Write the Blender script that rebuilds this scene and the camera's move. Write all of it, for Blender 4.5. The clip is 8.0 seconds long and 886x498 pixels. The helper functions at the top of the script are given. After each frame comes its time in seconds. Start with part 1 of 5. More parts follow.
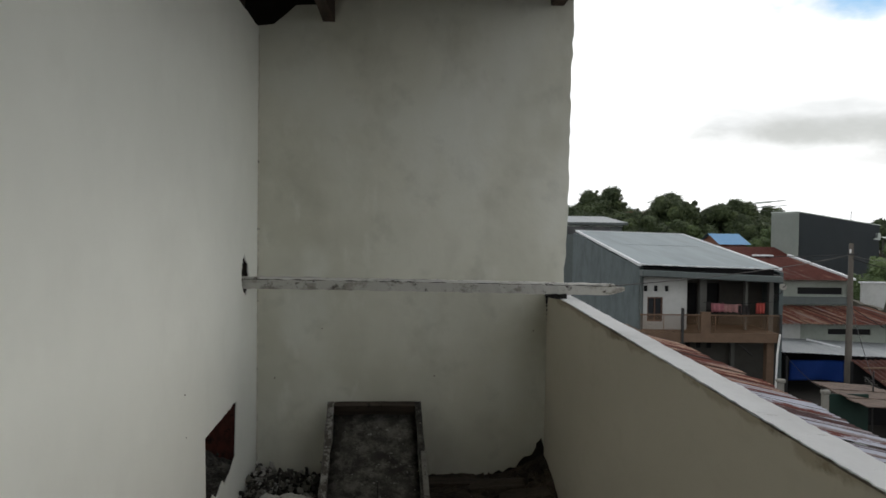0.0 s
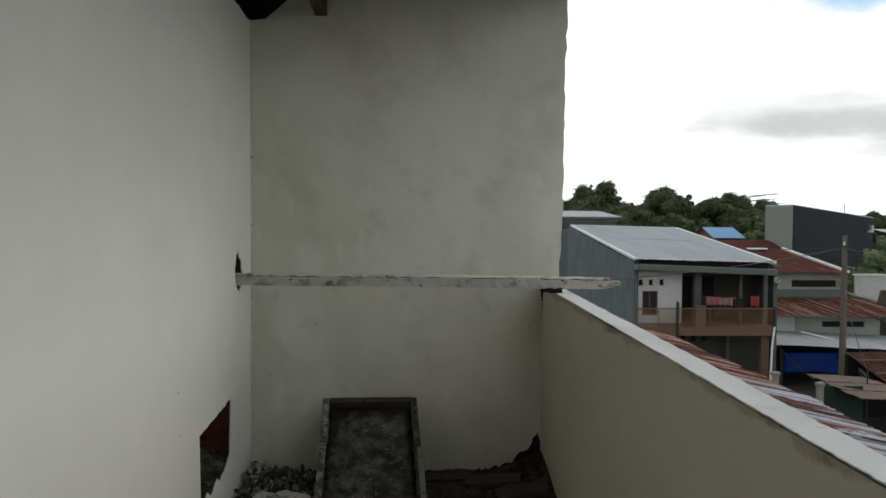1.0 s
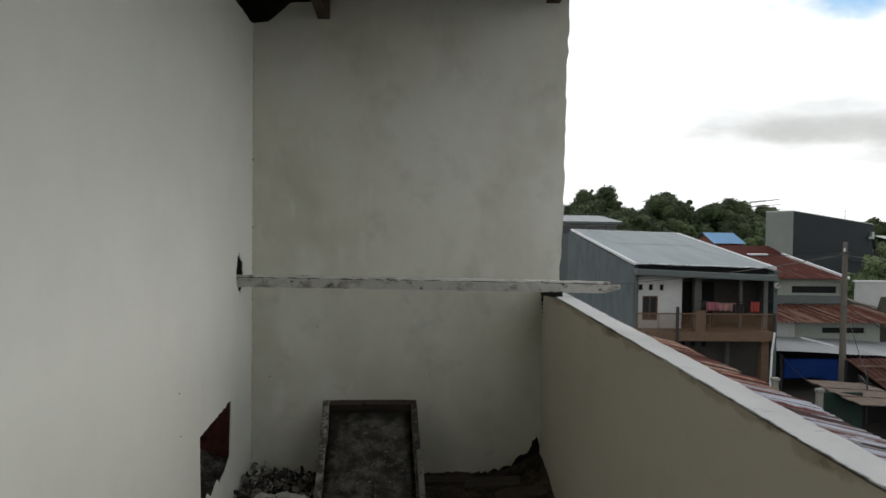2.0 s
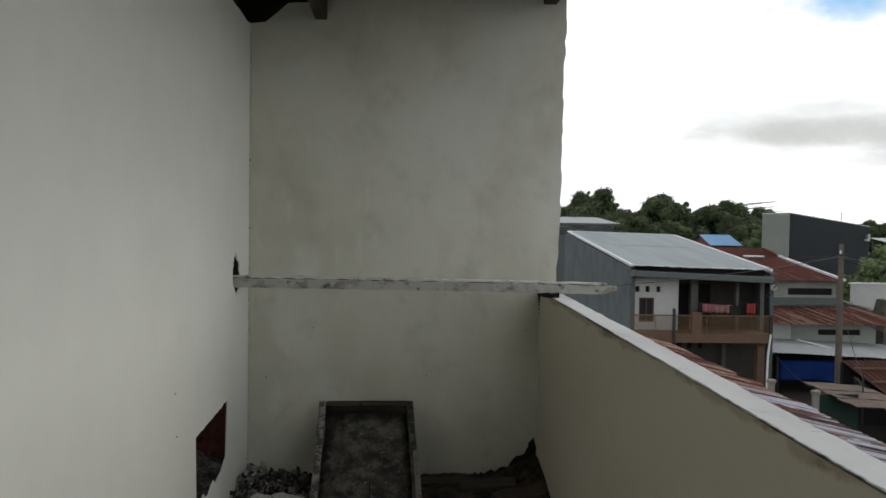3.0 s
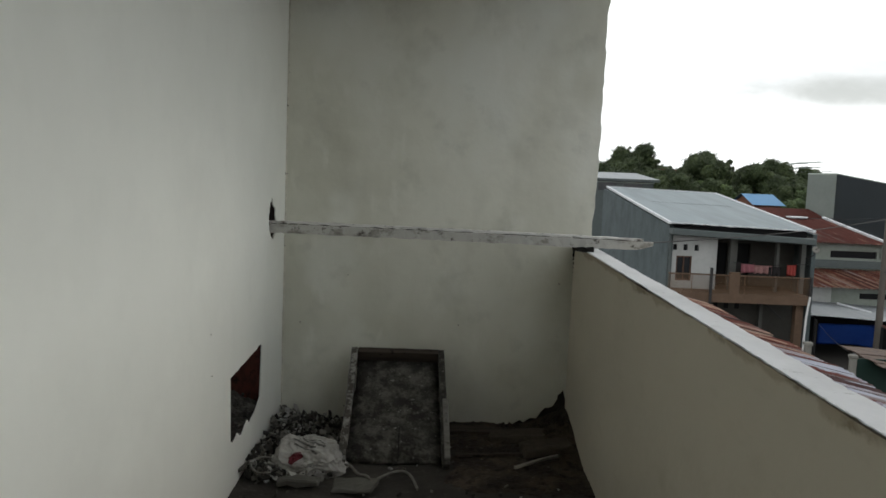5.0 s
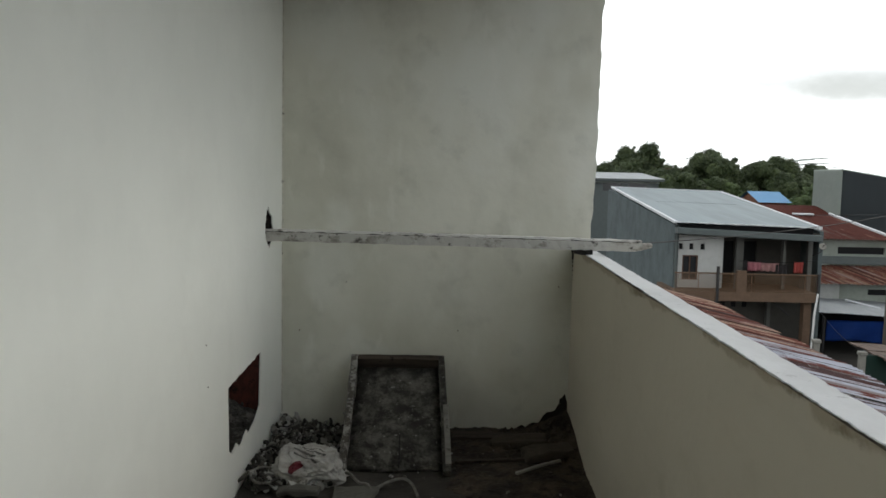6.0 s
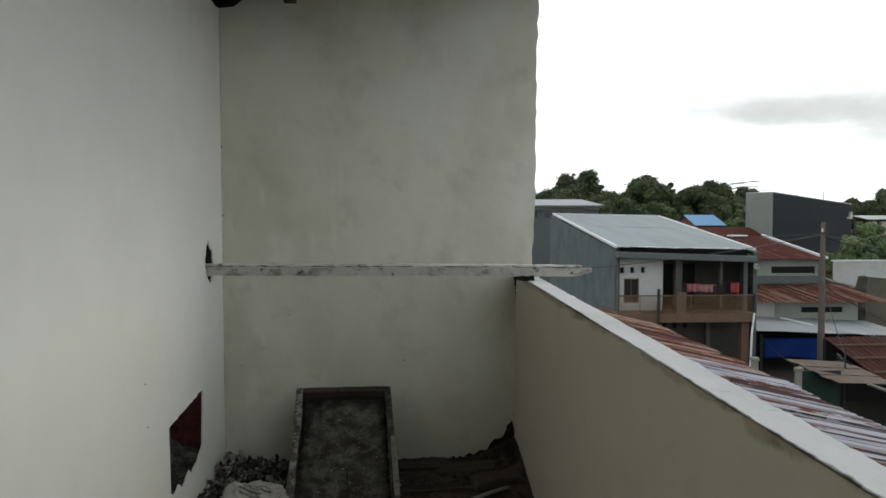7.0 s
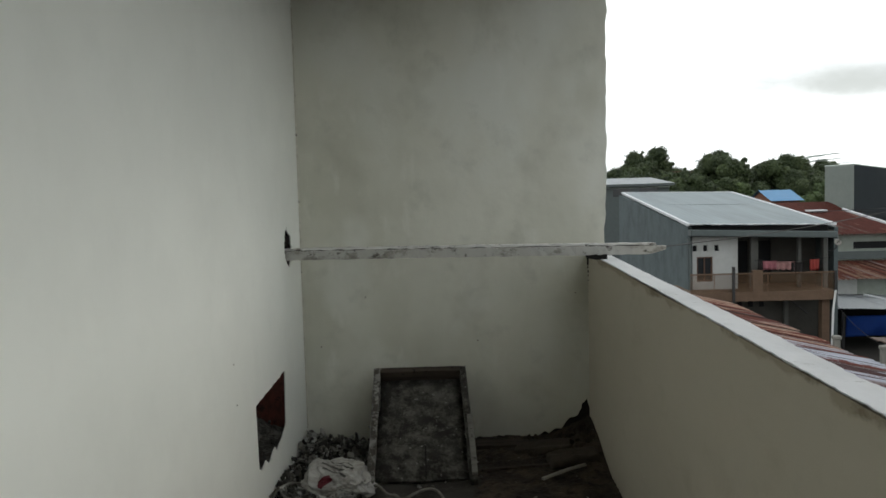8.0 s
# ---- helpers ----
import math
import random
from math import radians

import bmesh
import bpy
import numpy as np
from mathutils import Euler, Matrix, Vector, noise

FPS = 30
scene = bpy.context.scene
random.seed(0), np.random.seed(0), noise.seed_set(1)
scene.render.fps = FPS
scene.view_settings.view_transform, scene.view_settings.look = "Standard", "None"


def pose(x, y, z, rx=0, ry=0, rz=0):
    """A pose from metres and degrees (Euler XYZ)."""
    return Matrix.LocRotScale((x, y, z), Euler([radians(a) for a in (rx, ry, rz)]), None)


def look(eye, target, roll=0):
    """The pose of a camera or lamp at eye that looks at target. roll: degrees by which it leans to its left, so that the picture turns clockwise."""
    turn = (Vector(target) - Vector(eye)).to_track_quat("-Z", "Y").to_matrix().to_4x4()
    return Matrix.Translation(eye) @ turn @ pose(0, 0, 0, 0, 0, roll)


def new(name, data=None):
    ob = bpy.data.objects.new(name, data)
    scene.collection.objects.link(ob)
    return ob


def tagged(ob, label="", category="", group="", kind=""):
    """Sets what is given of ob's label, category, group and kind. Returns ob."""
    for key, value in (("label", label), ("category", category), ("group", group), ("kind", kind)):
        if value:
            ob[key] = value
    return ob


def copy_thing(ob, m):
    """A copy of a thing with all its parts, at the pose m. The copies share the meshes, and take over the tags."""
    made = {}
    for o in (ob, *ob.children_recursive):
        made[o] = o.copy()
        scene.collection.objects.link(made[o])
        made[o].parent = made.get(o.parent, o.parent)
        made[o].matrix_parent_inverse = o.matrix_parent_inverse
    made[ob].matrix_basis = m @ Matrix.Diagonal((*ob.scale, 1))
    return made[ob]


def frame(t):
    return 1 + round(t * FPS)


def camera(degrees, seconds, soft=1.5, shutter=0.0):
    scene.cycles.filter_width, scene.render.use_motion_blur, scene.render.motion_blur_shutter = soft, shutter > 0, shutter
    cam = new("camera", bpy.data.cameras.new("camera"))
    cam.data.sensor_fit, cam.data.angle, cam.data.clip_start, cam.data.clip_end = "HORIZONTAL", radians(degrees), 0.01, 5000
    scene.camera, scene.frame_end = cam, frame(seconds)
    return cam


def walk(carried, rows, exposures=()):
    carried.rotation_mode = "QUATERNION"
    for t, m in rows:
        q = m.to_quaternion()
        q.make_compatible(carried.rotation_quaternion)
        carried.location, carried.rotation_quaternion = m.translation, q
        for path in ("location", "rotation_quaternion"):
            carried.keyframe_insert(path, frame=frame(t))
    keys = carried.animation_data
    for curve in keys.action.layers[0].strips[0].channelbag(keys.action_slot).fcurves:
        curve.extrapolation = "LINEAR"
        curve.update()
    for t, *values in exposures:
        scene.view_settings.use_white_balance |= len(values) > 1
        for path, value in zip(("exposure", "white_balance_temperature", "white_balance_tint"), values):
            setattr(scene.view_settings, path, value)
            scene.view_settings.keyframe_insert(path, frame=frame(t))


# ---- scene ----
cam = camera(58.5, 8.0, 1.6)
PATH = [
    (0, (0.055, 0.59, 1.494), (0.133, 2.586, 1.399), 1.0),
    (0.5, (0.055, 0.595, 1.489), (0.13, 2.591, 1.39), 0.6),
    (1, (0.057, 0.61, 1.49), (0.148, 2.605, 1.384), 0.6),
    (1.5, (0.054, 0.598, 1.489), (0.141, 2.594, 1.389), 0.9),
    (3, (0.054, 0.6, 1.484), (0.152, 2.595, 1.391), 1.1),
    (3.5, (0.053, 0.6, 1.489), (0.149, 2.596, 1.401), 1.2),
    (4, (0.059, 0.604, 1.49), (0.168, 2.598, 1.39), 0.8),
    (4.5, (0.054, 0.62, 1.485), (0.139, 2.613, 1.342), 1.8),
    (4.7, (0.055, 0.608, 1.474), (0.106, 2.599, 1.292), 2.4),
    (5.8, (0.103, 0.619, 1.49), (0.065, 2.604, 1.251), 1.9),
    (6, (0.108, 0.629, 1.486), (0.102, 2.618, 1.277), 1.4),
    (6.5, (0.096, 0.621, 1.491), (0.107, 2.614, 1.325), 0.8),
    (7, (0.118, 0.611, 1.485), (0.25, 2.602, 1.353), 0.2),
    (7.5, (0.104, 0.581, 1.482), (0.146, 2.576, 1.349), -0.8),
    (8, (0.09, 0.566, 1.479), (0.052, 2.558, 1.306), -1.4),
]
EXPOSURES = [(0, 0.04, 6600, 9), (4.0, 0.04, 6600, 9), (4.7, 0.13, 6560, 8), (6.0, 0.32, 6500, 7), (6.6, 0.32, 6500, 7), (7.2, 0.19, 6500, 7), (8.0, 0.25, 6500, 6)]
walk(cam, [(t, look(eye, target, roll)) for t, eye, target, roll in PATH], EXPOSURES)

# ---- world and light ----


def make_world():
    w = bpy.data.worlds.new("overcast_sky")
    scene.world = w
    w.use_nodes = True
    nt = w.node_tree
    nt.nodes.clear()
    N, L = nt.nodes.new, nt.links.new
    out, bg = N("ShaderNodeOutputWorld"), N("ShaderNodeBackground")
    sky = N("ShaderNodeTexSky")
    sky.sky_type, sky.sun_disc = "NISHITA", False
    sky.sun_elevation, sky.sun_rotation = radians(35), radians(59)
    sky.air_density, sky.dust_density = 1.0, 2.0
    tc = N("ShaderNodeTexCoord")

    def noise_at(scale, detail, sx, sy, sz, loc=(0, 0, 0)):
        mp, no = N("ShaderNodeMapping"), N("ShaderNodeTexNoise")
        mp.inputs["Scale"].default_value = (sx, sy, sz)
        mp.inputs["Location"].default_value = loc
        no.inputs["Scale"].default_value, no.inputs["Detail"].default_value = scale, detail
        L(tc.outputs["Generated"], mp.inputs["Vector"])
        L(mp.outputs["Vector"], no.inputs["Vector"])
        return no

    def ramp(src, a, b):
        r = N("ShaderNodeMapRange")
        r.interpolation_type = "SMOOTHSTEP"
        r.inputs["From Min"].default_value, r.inputs["From Max"].default_value = a, b
        L(src, r.inputs["Value"])
        return r.outputs["Result"]

    def math_node(op, a, b):
        m = N("ShaderNodeMath")
        m.operation = op
        for s, v in zip(m.inputs, (a, b)):
            if isinstance(v, (int, float)):
                s.default_value = v
            else:
                L(v, s)
        return m.outputs[0]

    # broad cloud cover, greyer bellies low down, broken to blue high up
    belly = noise_at(3.0, 6, 1.0, 1.0, 3.4, (0.25, 0.1, 0.75))
    wisps = noise_at(9.0, 8, 1.0, 1.0, 2.5, (1.3, 0.4, 0.2))
    sep = N("ShaderNodeSeparateXYZ")
    L(tc.outputs["Generated"], sep.inputs[0])
    grey = math_node("MULTIPLY", ramp(belly.outputs["Fac"], 0.50, 0.72), 0.72)
    mixc = N("ShaderNodeMixRGB")
    mixc.inputs[1].default_value = (13.0, 13.2, 13.4, 1)
    mixc.inputs[2].default_value = (5.2, 5.5, 5.7, 1)
    L(grey, mixc.inputs[0])
    veil = noise_at(2.2, 7, 1.0, 1.0, 2.6, (0.9, 0.2, 1.4))
    mixv = N("ShaderNodeMixRGB")
    L(math_node("MULTIPLY", ramp(veil.outputs["Fac"], 0.44, 0.66), 0.35), mixv.inputs[0])
    L(mixc.outputs[0], mixv.inputs[1])
    mixv.inputs[2].default_value = (8.6, 8.8, 9.0, 1)
    high = ramp(sep.outputs["Z"], 0.28, 0.45)
    gap = math_node("MULTIPLY", ramp(wisps.outputs["Fac"], 0.42, 0.57), high)
    gap = math_node("MULTIPLY", gap, 0.7)
    mixs = N("ShaderNodeMixRGB")
    L(gap, mixs.inputs[0])
    L(mixv.outputs[0], mixs.inputs[1])
    L(sky.outputs[0], mixs.inputs[2])

    # grey-bellied clouds low over the town and a blue opening higher up
    ragged = math_node("SUBTRACT", noise_at(16.0, 6, 1.0, 1.0, 2.0, (0.3, 0.7, 0.1)).outputs["Fac"], 0.5)

    def blob(xc, zc, rx, rz, rough):
        dx = math_node("DIVIDE", math_node("SUBTRACT", sep.outputs["X"], xc), rx)
        dz = math_node("DIVIDE", math_node("SUBTRACT", sep.outputs["Z"], zc), rz)
        d = math_node("ADD", math_node("MULTIPLY", dx, dx), math_node("MULTIPLY", dz, dz))
        return ramp(math_node("ADD", d, math_node("MULTIPLY", ragged, rough)), 1.5, -0.3)

    below = mixs.outputs[0]
    for xc, zc, rx, rz, amount, tone in ((0.515, 0.095, 0.165, 0.024, 0.85, (5.6, 5.8, 5.7, 1)), (0.407, 0.066, 0.040, 0.006, 0.4, (6.5, 6.6, 6.6, 1)), (0.515, 0.067, 0.06, 0.008, 0.5, (6.5, 6.6, 6.6, 1)),
                                         (0.52, 0.036, 0.07, 0.014, 0.45, (6.6, 6.8, 6.8, 1)), (0.505, 0.258, 0.12, 0.040, 1.0, (3.2, 6.0, 9.2, 1))):
        mx = N("ShaderNodeMixRGB")
        L(math_node("MULTIPLY", blob(xc, zc, rx, rz, 3.0), amount), mx.inputs[0])
        L(below, mx.inputs[1])
        mx.inputs[2].default_value = tone
        below = mx.outputs[0]
    L(below, bg.inputs["Color"])
    bg.inputs["Strength"].default_value = 0.1
    L(bg.outputs[0], out.inputs["Surface"])


make_world()
sun = new("sun", bpy.data.lights.new("sun", "SUN"))
sun.data.energy, sun.data.angle, sun.data.color = 0.32, radians(30), (1.0, 0.96, 0.9)
sun.matrix_world = look((36, 22, 30), (0, 0, 0))

# ---- materials ----


class Mat:
    """A small builder for node materials, in object space metres."""

    def __init__(self, name, rough=0.8, metal=0.0, spec=0.3):
        self.m = bpy.data.materials.new(name)
        self.m.use_nodes = True
        self.nt = self.m.node_tree
        self.b = self.nt.nodes["Principled BSDF"]
        self.b.inputs["Roughness"].default_value = rough
        self.b.inputs["Metallic"].default_value = metal
        self.b.inputs["Specular IOR Level"].default_value = spec
        self.geo = self.nt.nodes.new("ShaderNodeNewGeometry")
        self.pos = self.geo.outputs["Position"]
        self.col = None
        self.height = None

    def noise(self, scale, detail=4, stretch=(1, 1, 1), loc=(0, 0, 0), rough=0.55, distort=0.0):
        mp, no = self.nt.nodes.new("ShaderNodeMapping"), self.nt.nodes.new("ShaderNodeTexNoise")
        mp.inputs["Scale"].default_value, mp.inputs["Location"].default_value = stretch, loc
        no.inputs["Scale"].default_value, no.inputs["Detail"].default_value = scale, detail
        no.inputs["Roughness"].default_value, no.inputs["Distortion"].default_value = rough, distort
        self.nt.links.new(self.pos, mp.inputs["Vector"])
        self.nt.links.new(mp.outputs["Vector"], no.inputs["Vector"])
        return no.outputs["Fac"]

    def vor(self, scale, stretch=(1, 1, 1)):
        mp, no = self.nt.nodes.new("ShaderNodeMapping"), self.nt.nodes.new("ShaderNodeTexVoronoi")
        mp.inputs["Scale"].default_value = stretch
        no.inputs["Scale"].default_value = scale
        self.nt.links.new(self.pos, mp.inputs["Vector"])
        self.nt.links.new(mp.outputs["Vector"], no.inputs["Vector"])
        return no.outputs["Distance"]

    def span(self, src, a, b, lo=0.0, hi=1.0):
        r = self.nt.nodes.new("ShaderNodeMapRange")
        r.inputs["From Min"].default_value, r.inputs["From Max"].default_value = a, b
        r.inputs["To Min"].default_value, r.inputs["To Max"].default_value = lo, hi
        self.nt.links.new(src, r.inputs["Value"])
        return r.outputs["Result"]

    def times(self, a, b, op="MULTIPLY"):
        m = self.nt.nodes.new("ShaderNodeMath")
        m.operation = op
        for s, v in zip(m.inputs, (a, b)):
            if isinstance(v, (int, float)):
                s.default_value = v
            else:
                self.nt.links.new(v, s)
        return m.outputs[0]

    def rand(self):
        return self.nt.nodes.new("ShaderNodeObjectInfo").outputs["Random"]

    def island(self):
        return self.geo.outputs["Random Per Island"]

    def base(self, c):
        n = self.nt.nodes.new("ShaderNodeRGB")
        n.outputs[0].default_value = (*c, 1)
        self.col = n.outputs[0]
        return self

    def over(self, c, fac):
        """Lay colour c over what is there, by the factor socket."""
        n = self.nt.nodes.new("ShaderNodeMixRGB")
        if isinstance(fac, (int, float)):
            n.inputs[0].default_value = fac
        else:
            self.nt.links.new(fac, n.inputs[0])
        self.nt.links.new(self.col, n.inputs[1])
        n.inputs[2].default_value = (*c, 1)
        self.col = n.outputs[0]
        return self

    def bump(self, src, strength=0.3, dist=0.01):
        n = self.nt.nodes.new("ShaderNodeBump")
        n.inputs["Strength"].default_value, n.inputs["Distance"].default_value = strength, dist
        self.nt.links.new(src, n.inputs["Height"])
        if self.height:
            self.nt.links.new(self.height, n.inputs["Normal"])
        self.height = n.outputs["Normal"]
        return self

    def gloss(self, src, lo, hi):
        self.nt.links.new(self.span(src, 0.3, 0.7, lo, hi), self.b.inputs["Roughness"])
        return self

    def done(self):
        self.nt.links.new(self.col, self.b.inputs["Base Color"])
        if self.height:
            self.nt.links.new(self.height, self.b.inputs["Normal"])
        return self.m


def soil_mat():
    k = Mat("dark_rubble_soil", 0.95)
    k.base((0.042, 0.034, 0.027))
    k.over((0.090, 0.070, 0.052), k.span(k.noise(6, 6, loc=(2, 4, 1), rough=0.65), 0.42, 0.62, 0, 0.9))
    k.over((0.012, 0.011, 0.009), k.span(k.noise(15, 6, loc=(7, 4, 1), rough=0.7), 0.5, 0.65, 0, 0.8))
    k.over((0.30, 0.29, 0.26), k.span(k.noise(55, 4, loc=(1, 1, 6), rough=0.6), 0.68, 0.72, 0, 0.7))
    k.bump(k.noise(22, 7), 0.9, 0.02)
    k.bump(k.noise(90, 4), 0.5, 0.005)
    return k.done()


def plaster(name, c, dark, stain=0.35, rough=0.85):
    k = Mat(name, rough)
    k.base(c)
    k.over(dark, k.span(k.noise(1.1, 5, (1, 1, 0.7), rough=0.6), 0.42, 0.78, 0, stain))
    k.over(dark, k.span(k.noise(6.0, 6, (1, 1, 0.8), (3, 1, 2), 0.65), 0.5, 0.85, 0, stain * 0.8))
    k.over((c[0] * 1.06, c[1] * 1.06, c[2] * 1.06), k.span(k.noise(2.3, 3, (1, 1, 1.5), (7, 2, 5)), 0.5, 0.75, 0, 0.5))
    k.bump(k.noise(3.0, 4, (1, 1, 1), (1, 8, 2)), 0.25, 0.02)
    k.bump(k.noise(140, 3), 0.10, 0.002)
    return k.done()


def plain(name, c, rough=0.7, metal=0.0, var=0.3, scale=4.0, spec=0.3):
    k = Mat(name, rough, metal, spec)
    k.base(c)
    d = tuple(v * 0.45 for v in c)
    k.over(d, k.span(k.noise(scale, 6, rough=0.65), 0.4, 0.8, 0, var))
    k.over(tuple(min(1, v * 1.3) for v in c), k.span(k.noise(scale * 7, 4, loc=(5, 1, 3)), 0.5, 0.8, 0, var))
    k.bump(k.noise(scale * 20, 3), 0.15, 0.004)
    return k.done()


M_wall_left = plaster("white_paint_plaster", (0.83, 0.835, 0.77), (0.68, 0.685, 0.625), 0.3)


def skim_mat():
    k = Mat("grey_skim_plaster", 0.85)
    k.base((0.705, 0.695, 0.605))
    k.over((0.55, 0.54, 0.45), k.span(k.noise(1.2, 4, (1, 1, 0.9), (2, 1, 4), 0.55), 0.42, 0.62, 0, 0.75))
    k.over((0.78, 0.785, 0.72), k.span(k.noise(1.9, 4, (1, 1, 0.7), (5, 3, 1), 0.5), 0.48, 0.66, 0, 0.7))
    k.over((0.47, 0.46, 0.385), k.span(k.noise(3.0, 5, (1, 1, 0.9), (9, 2, 7), 0.55), 0.53, 0.70, 0, 0.42))
    k.over((0.42, 0.42, 0.36), k.span(k.noise(4.6, 6, (1, 1, 1), (4, 2, 9), 0.6), 0.58, 0.76, 0, 0.45))
    k.over((0.81, 0.80, 0.735), k.span(k.noise(7.5, 5, (1.2, 1, 0.5), (1, 6, 3), 0.6), 0.60, 0.74, 0, 0.4))
    k.over((0.27, 0.26, 0.21), k.span(k.noise(11, 6, (1, 1, 1), (4, 7, 2), 0.65), 0.70, 0.78, 0, 0.4))
    k.bump(k.noise(3.0, 4, (1, 1, 1), (1, 8, 2)), 0.35, 0.025)
    k.bump(k.noise(14, 5, (1, 1, 1), (6, 8, 2)), 0.2, 0.006)
    k.bump(k.noise(120, 3), 0.12, 0.002)
    return k.done()


M_wall_end = skim_mat()
# Masonry so dark that its colour stands for unlit holes
M_core = plain("masonry_hole_shade", (0.035, 0.028, 0.024), 0.95, var=0.6, scale=12)
# Near-black: colours the wedge, and stands for shade in gaps and cracks
M_black = plain("black_tone_gap_shade", (0.012, 0.011, 0.010), 0.95, var=0.4, scale=20)


def parapet_mat():
    k = Mat("tan_render", 0.9)
    k.base((0.59, 0.545, 0.455))
    k.over((0.49, 0.45, 0.37), k.span(k.noise(1.6, 6, (1, 0.6, 1)), 0.4, 0.75, 0, 0.5))
    k.over((0.62, 0.575, 0.485), k.span(k.noise(3.5, 5, (1, 0.5, 1), (4, 4, 1)), 0.5, 0.8, 0, 0.5))
    k.over((0.44, 0.40, 0.31), k.span(k.noise(5.5, 7, (1, 0.7, 1.6), (2, 9, 6), 0.6), 0.56, 0.80, 0, 0.35))
    # old mortar left unpainted in a ragged strip beneath the cap
    sp = k.nt.nodes.new("ShaderNodeSeparateXYZ")
    k.nt.links.new(k.pos, sp.inputs[0])
    strip = k.times(sp.outputs["Z"], k.times(k.noise(2.6, 6, (1, 1, 1.2), (8, 1, 2), 0.6), 0.16), "ADD")
    k.over((0.36, 0.30, 0.21), k.span(strip, 1.112, 1.124, 0, 0.6))
    k.over((0.22, 0.18, 0.12), k.times(k.span(strip, 1.112, 1.124), k.span(k.noise(9, 6, (1, 0.6, 1), (1, 2, 5), 0.65), 0.52, 0.62, 0, 0.7)))
    k.bump(k.noise(4, 4, loc=(5, 5, 5)), 0.3, 0.025)
    k.bump(k.noise(18, 5, loc=(1, 5, 5)), 0.25, 0.006)
    k.bump(k.noise(150, 3), 0.15, 0.002)
    return k.done()


M_parapet = parapet_mat()


def cap_mat():
    k = Mat("white_cap_paint", 0.8)
    k.base((0.71, 0.72, 0.725))
    k.over((0.55, 0.56, 0.56), k.span(k.noise(5, 6, (1, 0.5, 1), (2, 2, 2), 0.65), 0.45, 0.7, 0, 0.7))
    k.over((0.30, 0.30, 0.28), k.span(k.noise(22, 6, loc=(5, 1, 2), rough=0.7), 0.62, 0.74, 0, 0.7))
    k.bump(k.noise(9, 5, (1, 0.6, 1), (3, 1, 1)), 0.3, 0.015)
    k.bump(k.noise(45, 5), 0.25, 0.004)
    return k.done()


M_cap = cap_mat()


def floor_mat():
    k = Mat("dirty_cement", 0.9)
    k.base((0.056, 0.050, 0.043))
    k.over((0.035, 0.03, 0.026), k.span(k.noise(2.5, 6), 0.38, 0.65, 0, 0.9))
    k.over((0.16, 0.15, 0.135), k.span(k.noise(17, 6, loc=(3, 3, 3), rough=0.7), 0.58, 0.72, 0, 0.6))
    k.bump(k.noise(12, 6), 0.6, 0.02)
    k.bump(k.noise(90, 3), 0.4, 0.004)
    return k.done()


M_floor = floor_mat()
M_soil = soil_mat()


def flake_mat():
    k = Mat("mixed_scraps", 0.85)
    k.base((0.035, 0.032, 0.028))
    k.over((0.16, 0.15, 0.13), k.span(k.island(), 0.35, 0.55, 0, 1.0))
    k.over((0.46, 0.45, 0.42), k.span(k.island(), 0.74, 0.84, 0, 0.9))
    k.over((0.04, 0.036, 0.03), k.span(k.noise(35, 5), 0.5, 0.7, 0, 0.8))
    k.bump(k.noise(90, 4), 0.4, 0.003)
    return k.done()


M_flake = flake_mat()


def tub_mat():
    k = Mat("cement_crusted_wood", 0.92)
    k.base((0.045, 0.042, 0.036))
    k.over((0.024, 0.021, 0.018), k.span(k.noise(7, 6, loc=(1, 2, 3)), 0.42, 0.62, 0, 0.85))
    k.over((0.138, 0.131, 0.114), k.span(k.noise(11, 8, loc=(6, 1, 3), rough=0.78), 0.45, 0.60, 0, 0.85))
    k.over((0.020, 0.018, 0.015), k.span(k.noise(16, 7, loc=(9, 4, 3), rough=0.75), 0.54, 0.64, 0, 0.8))
    k.over((0.34, 0.33, 0.31), k.span(k.noise(30, 5, loc=(2, 7, 3), rough=0.7), 0.64, 0.70, 0, 0.8))
    k.bump(k.noise(18, 6), 0.6, 0.012)
    k.bump(k.noise(90, 4), 0.4, 0.003)
    return k.done()


M_tub = tub_mat()


def rim_mat():
    k = Mat("cement_crusted_rim", 0.92)
    k.base((0.075, 0.066, 0.056))
    k.over((0.30, 0.29, 0.27), k.span(k.noise(22, 6, (1, 1, 0.6), (2, 3, 1), 0.7), 0.49, 0.58, 0, 0.9))
    k.bump(k.noise(60, 5), 0.5, 0.006)
    return k.done()


M_rim = rim_mat()
M_splash = plain("dry_cement_splash", (0.24, 0.235, 0.215), 0.95, var=0.6, scale=25)


def wood_mat(name, c, dark, along=(0.08, 1, 1), paint=None, amount=0.5):
    k = Mat(name, 0.8)
    k.base(c)
    k.over(dark, k.span(k.noise(40, 5, along), 0.4, 0.7, 0, 0.7))
    if paint:
        k.over(paint, k.span(k.noise(9, 6, (0.6, 1, 1), (3, 3, 8), 0.7), 0.56 - amount * 0.25, 0.62 - amount * 0.2, 0, 0.95))
    k.over(tuple(0.7 * v for v in dark), k.span(k.noise(24, 6, (0.8, 1, 1), (8, 3, 1), 0.7), 0.575, 0.64, 0, 0.9))
    k.bump(k.noise(50, 5, along), 0.4, 0.004)
    return k.done()


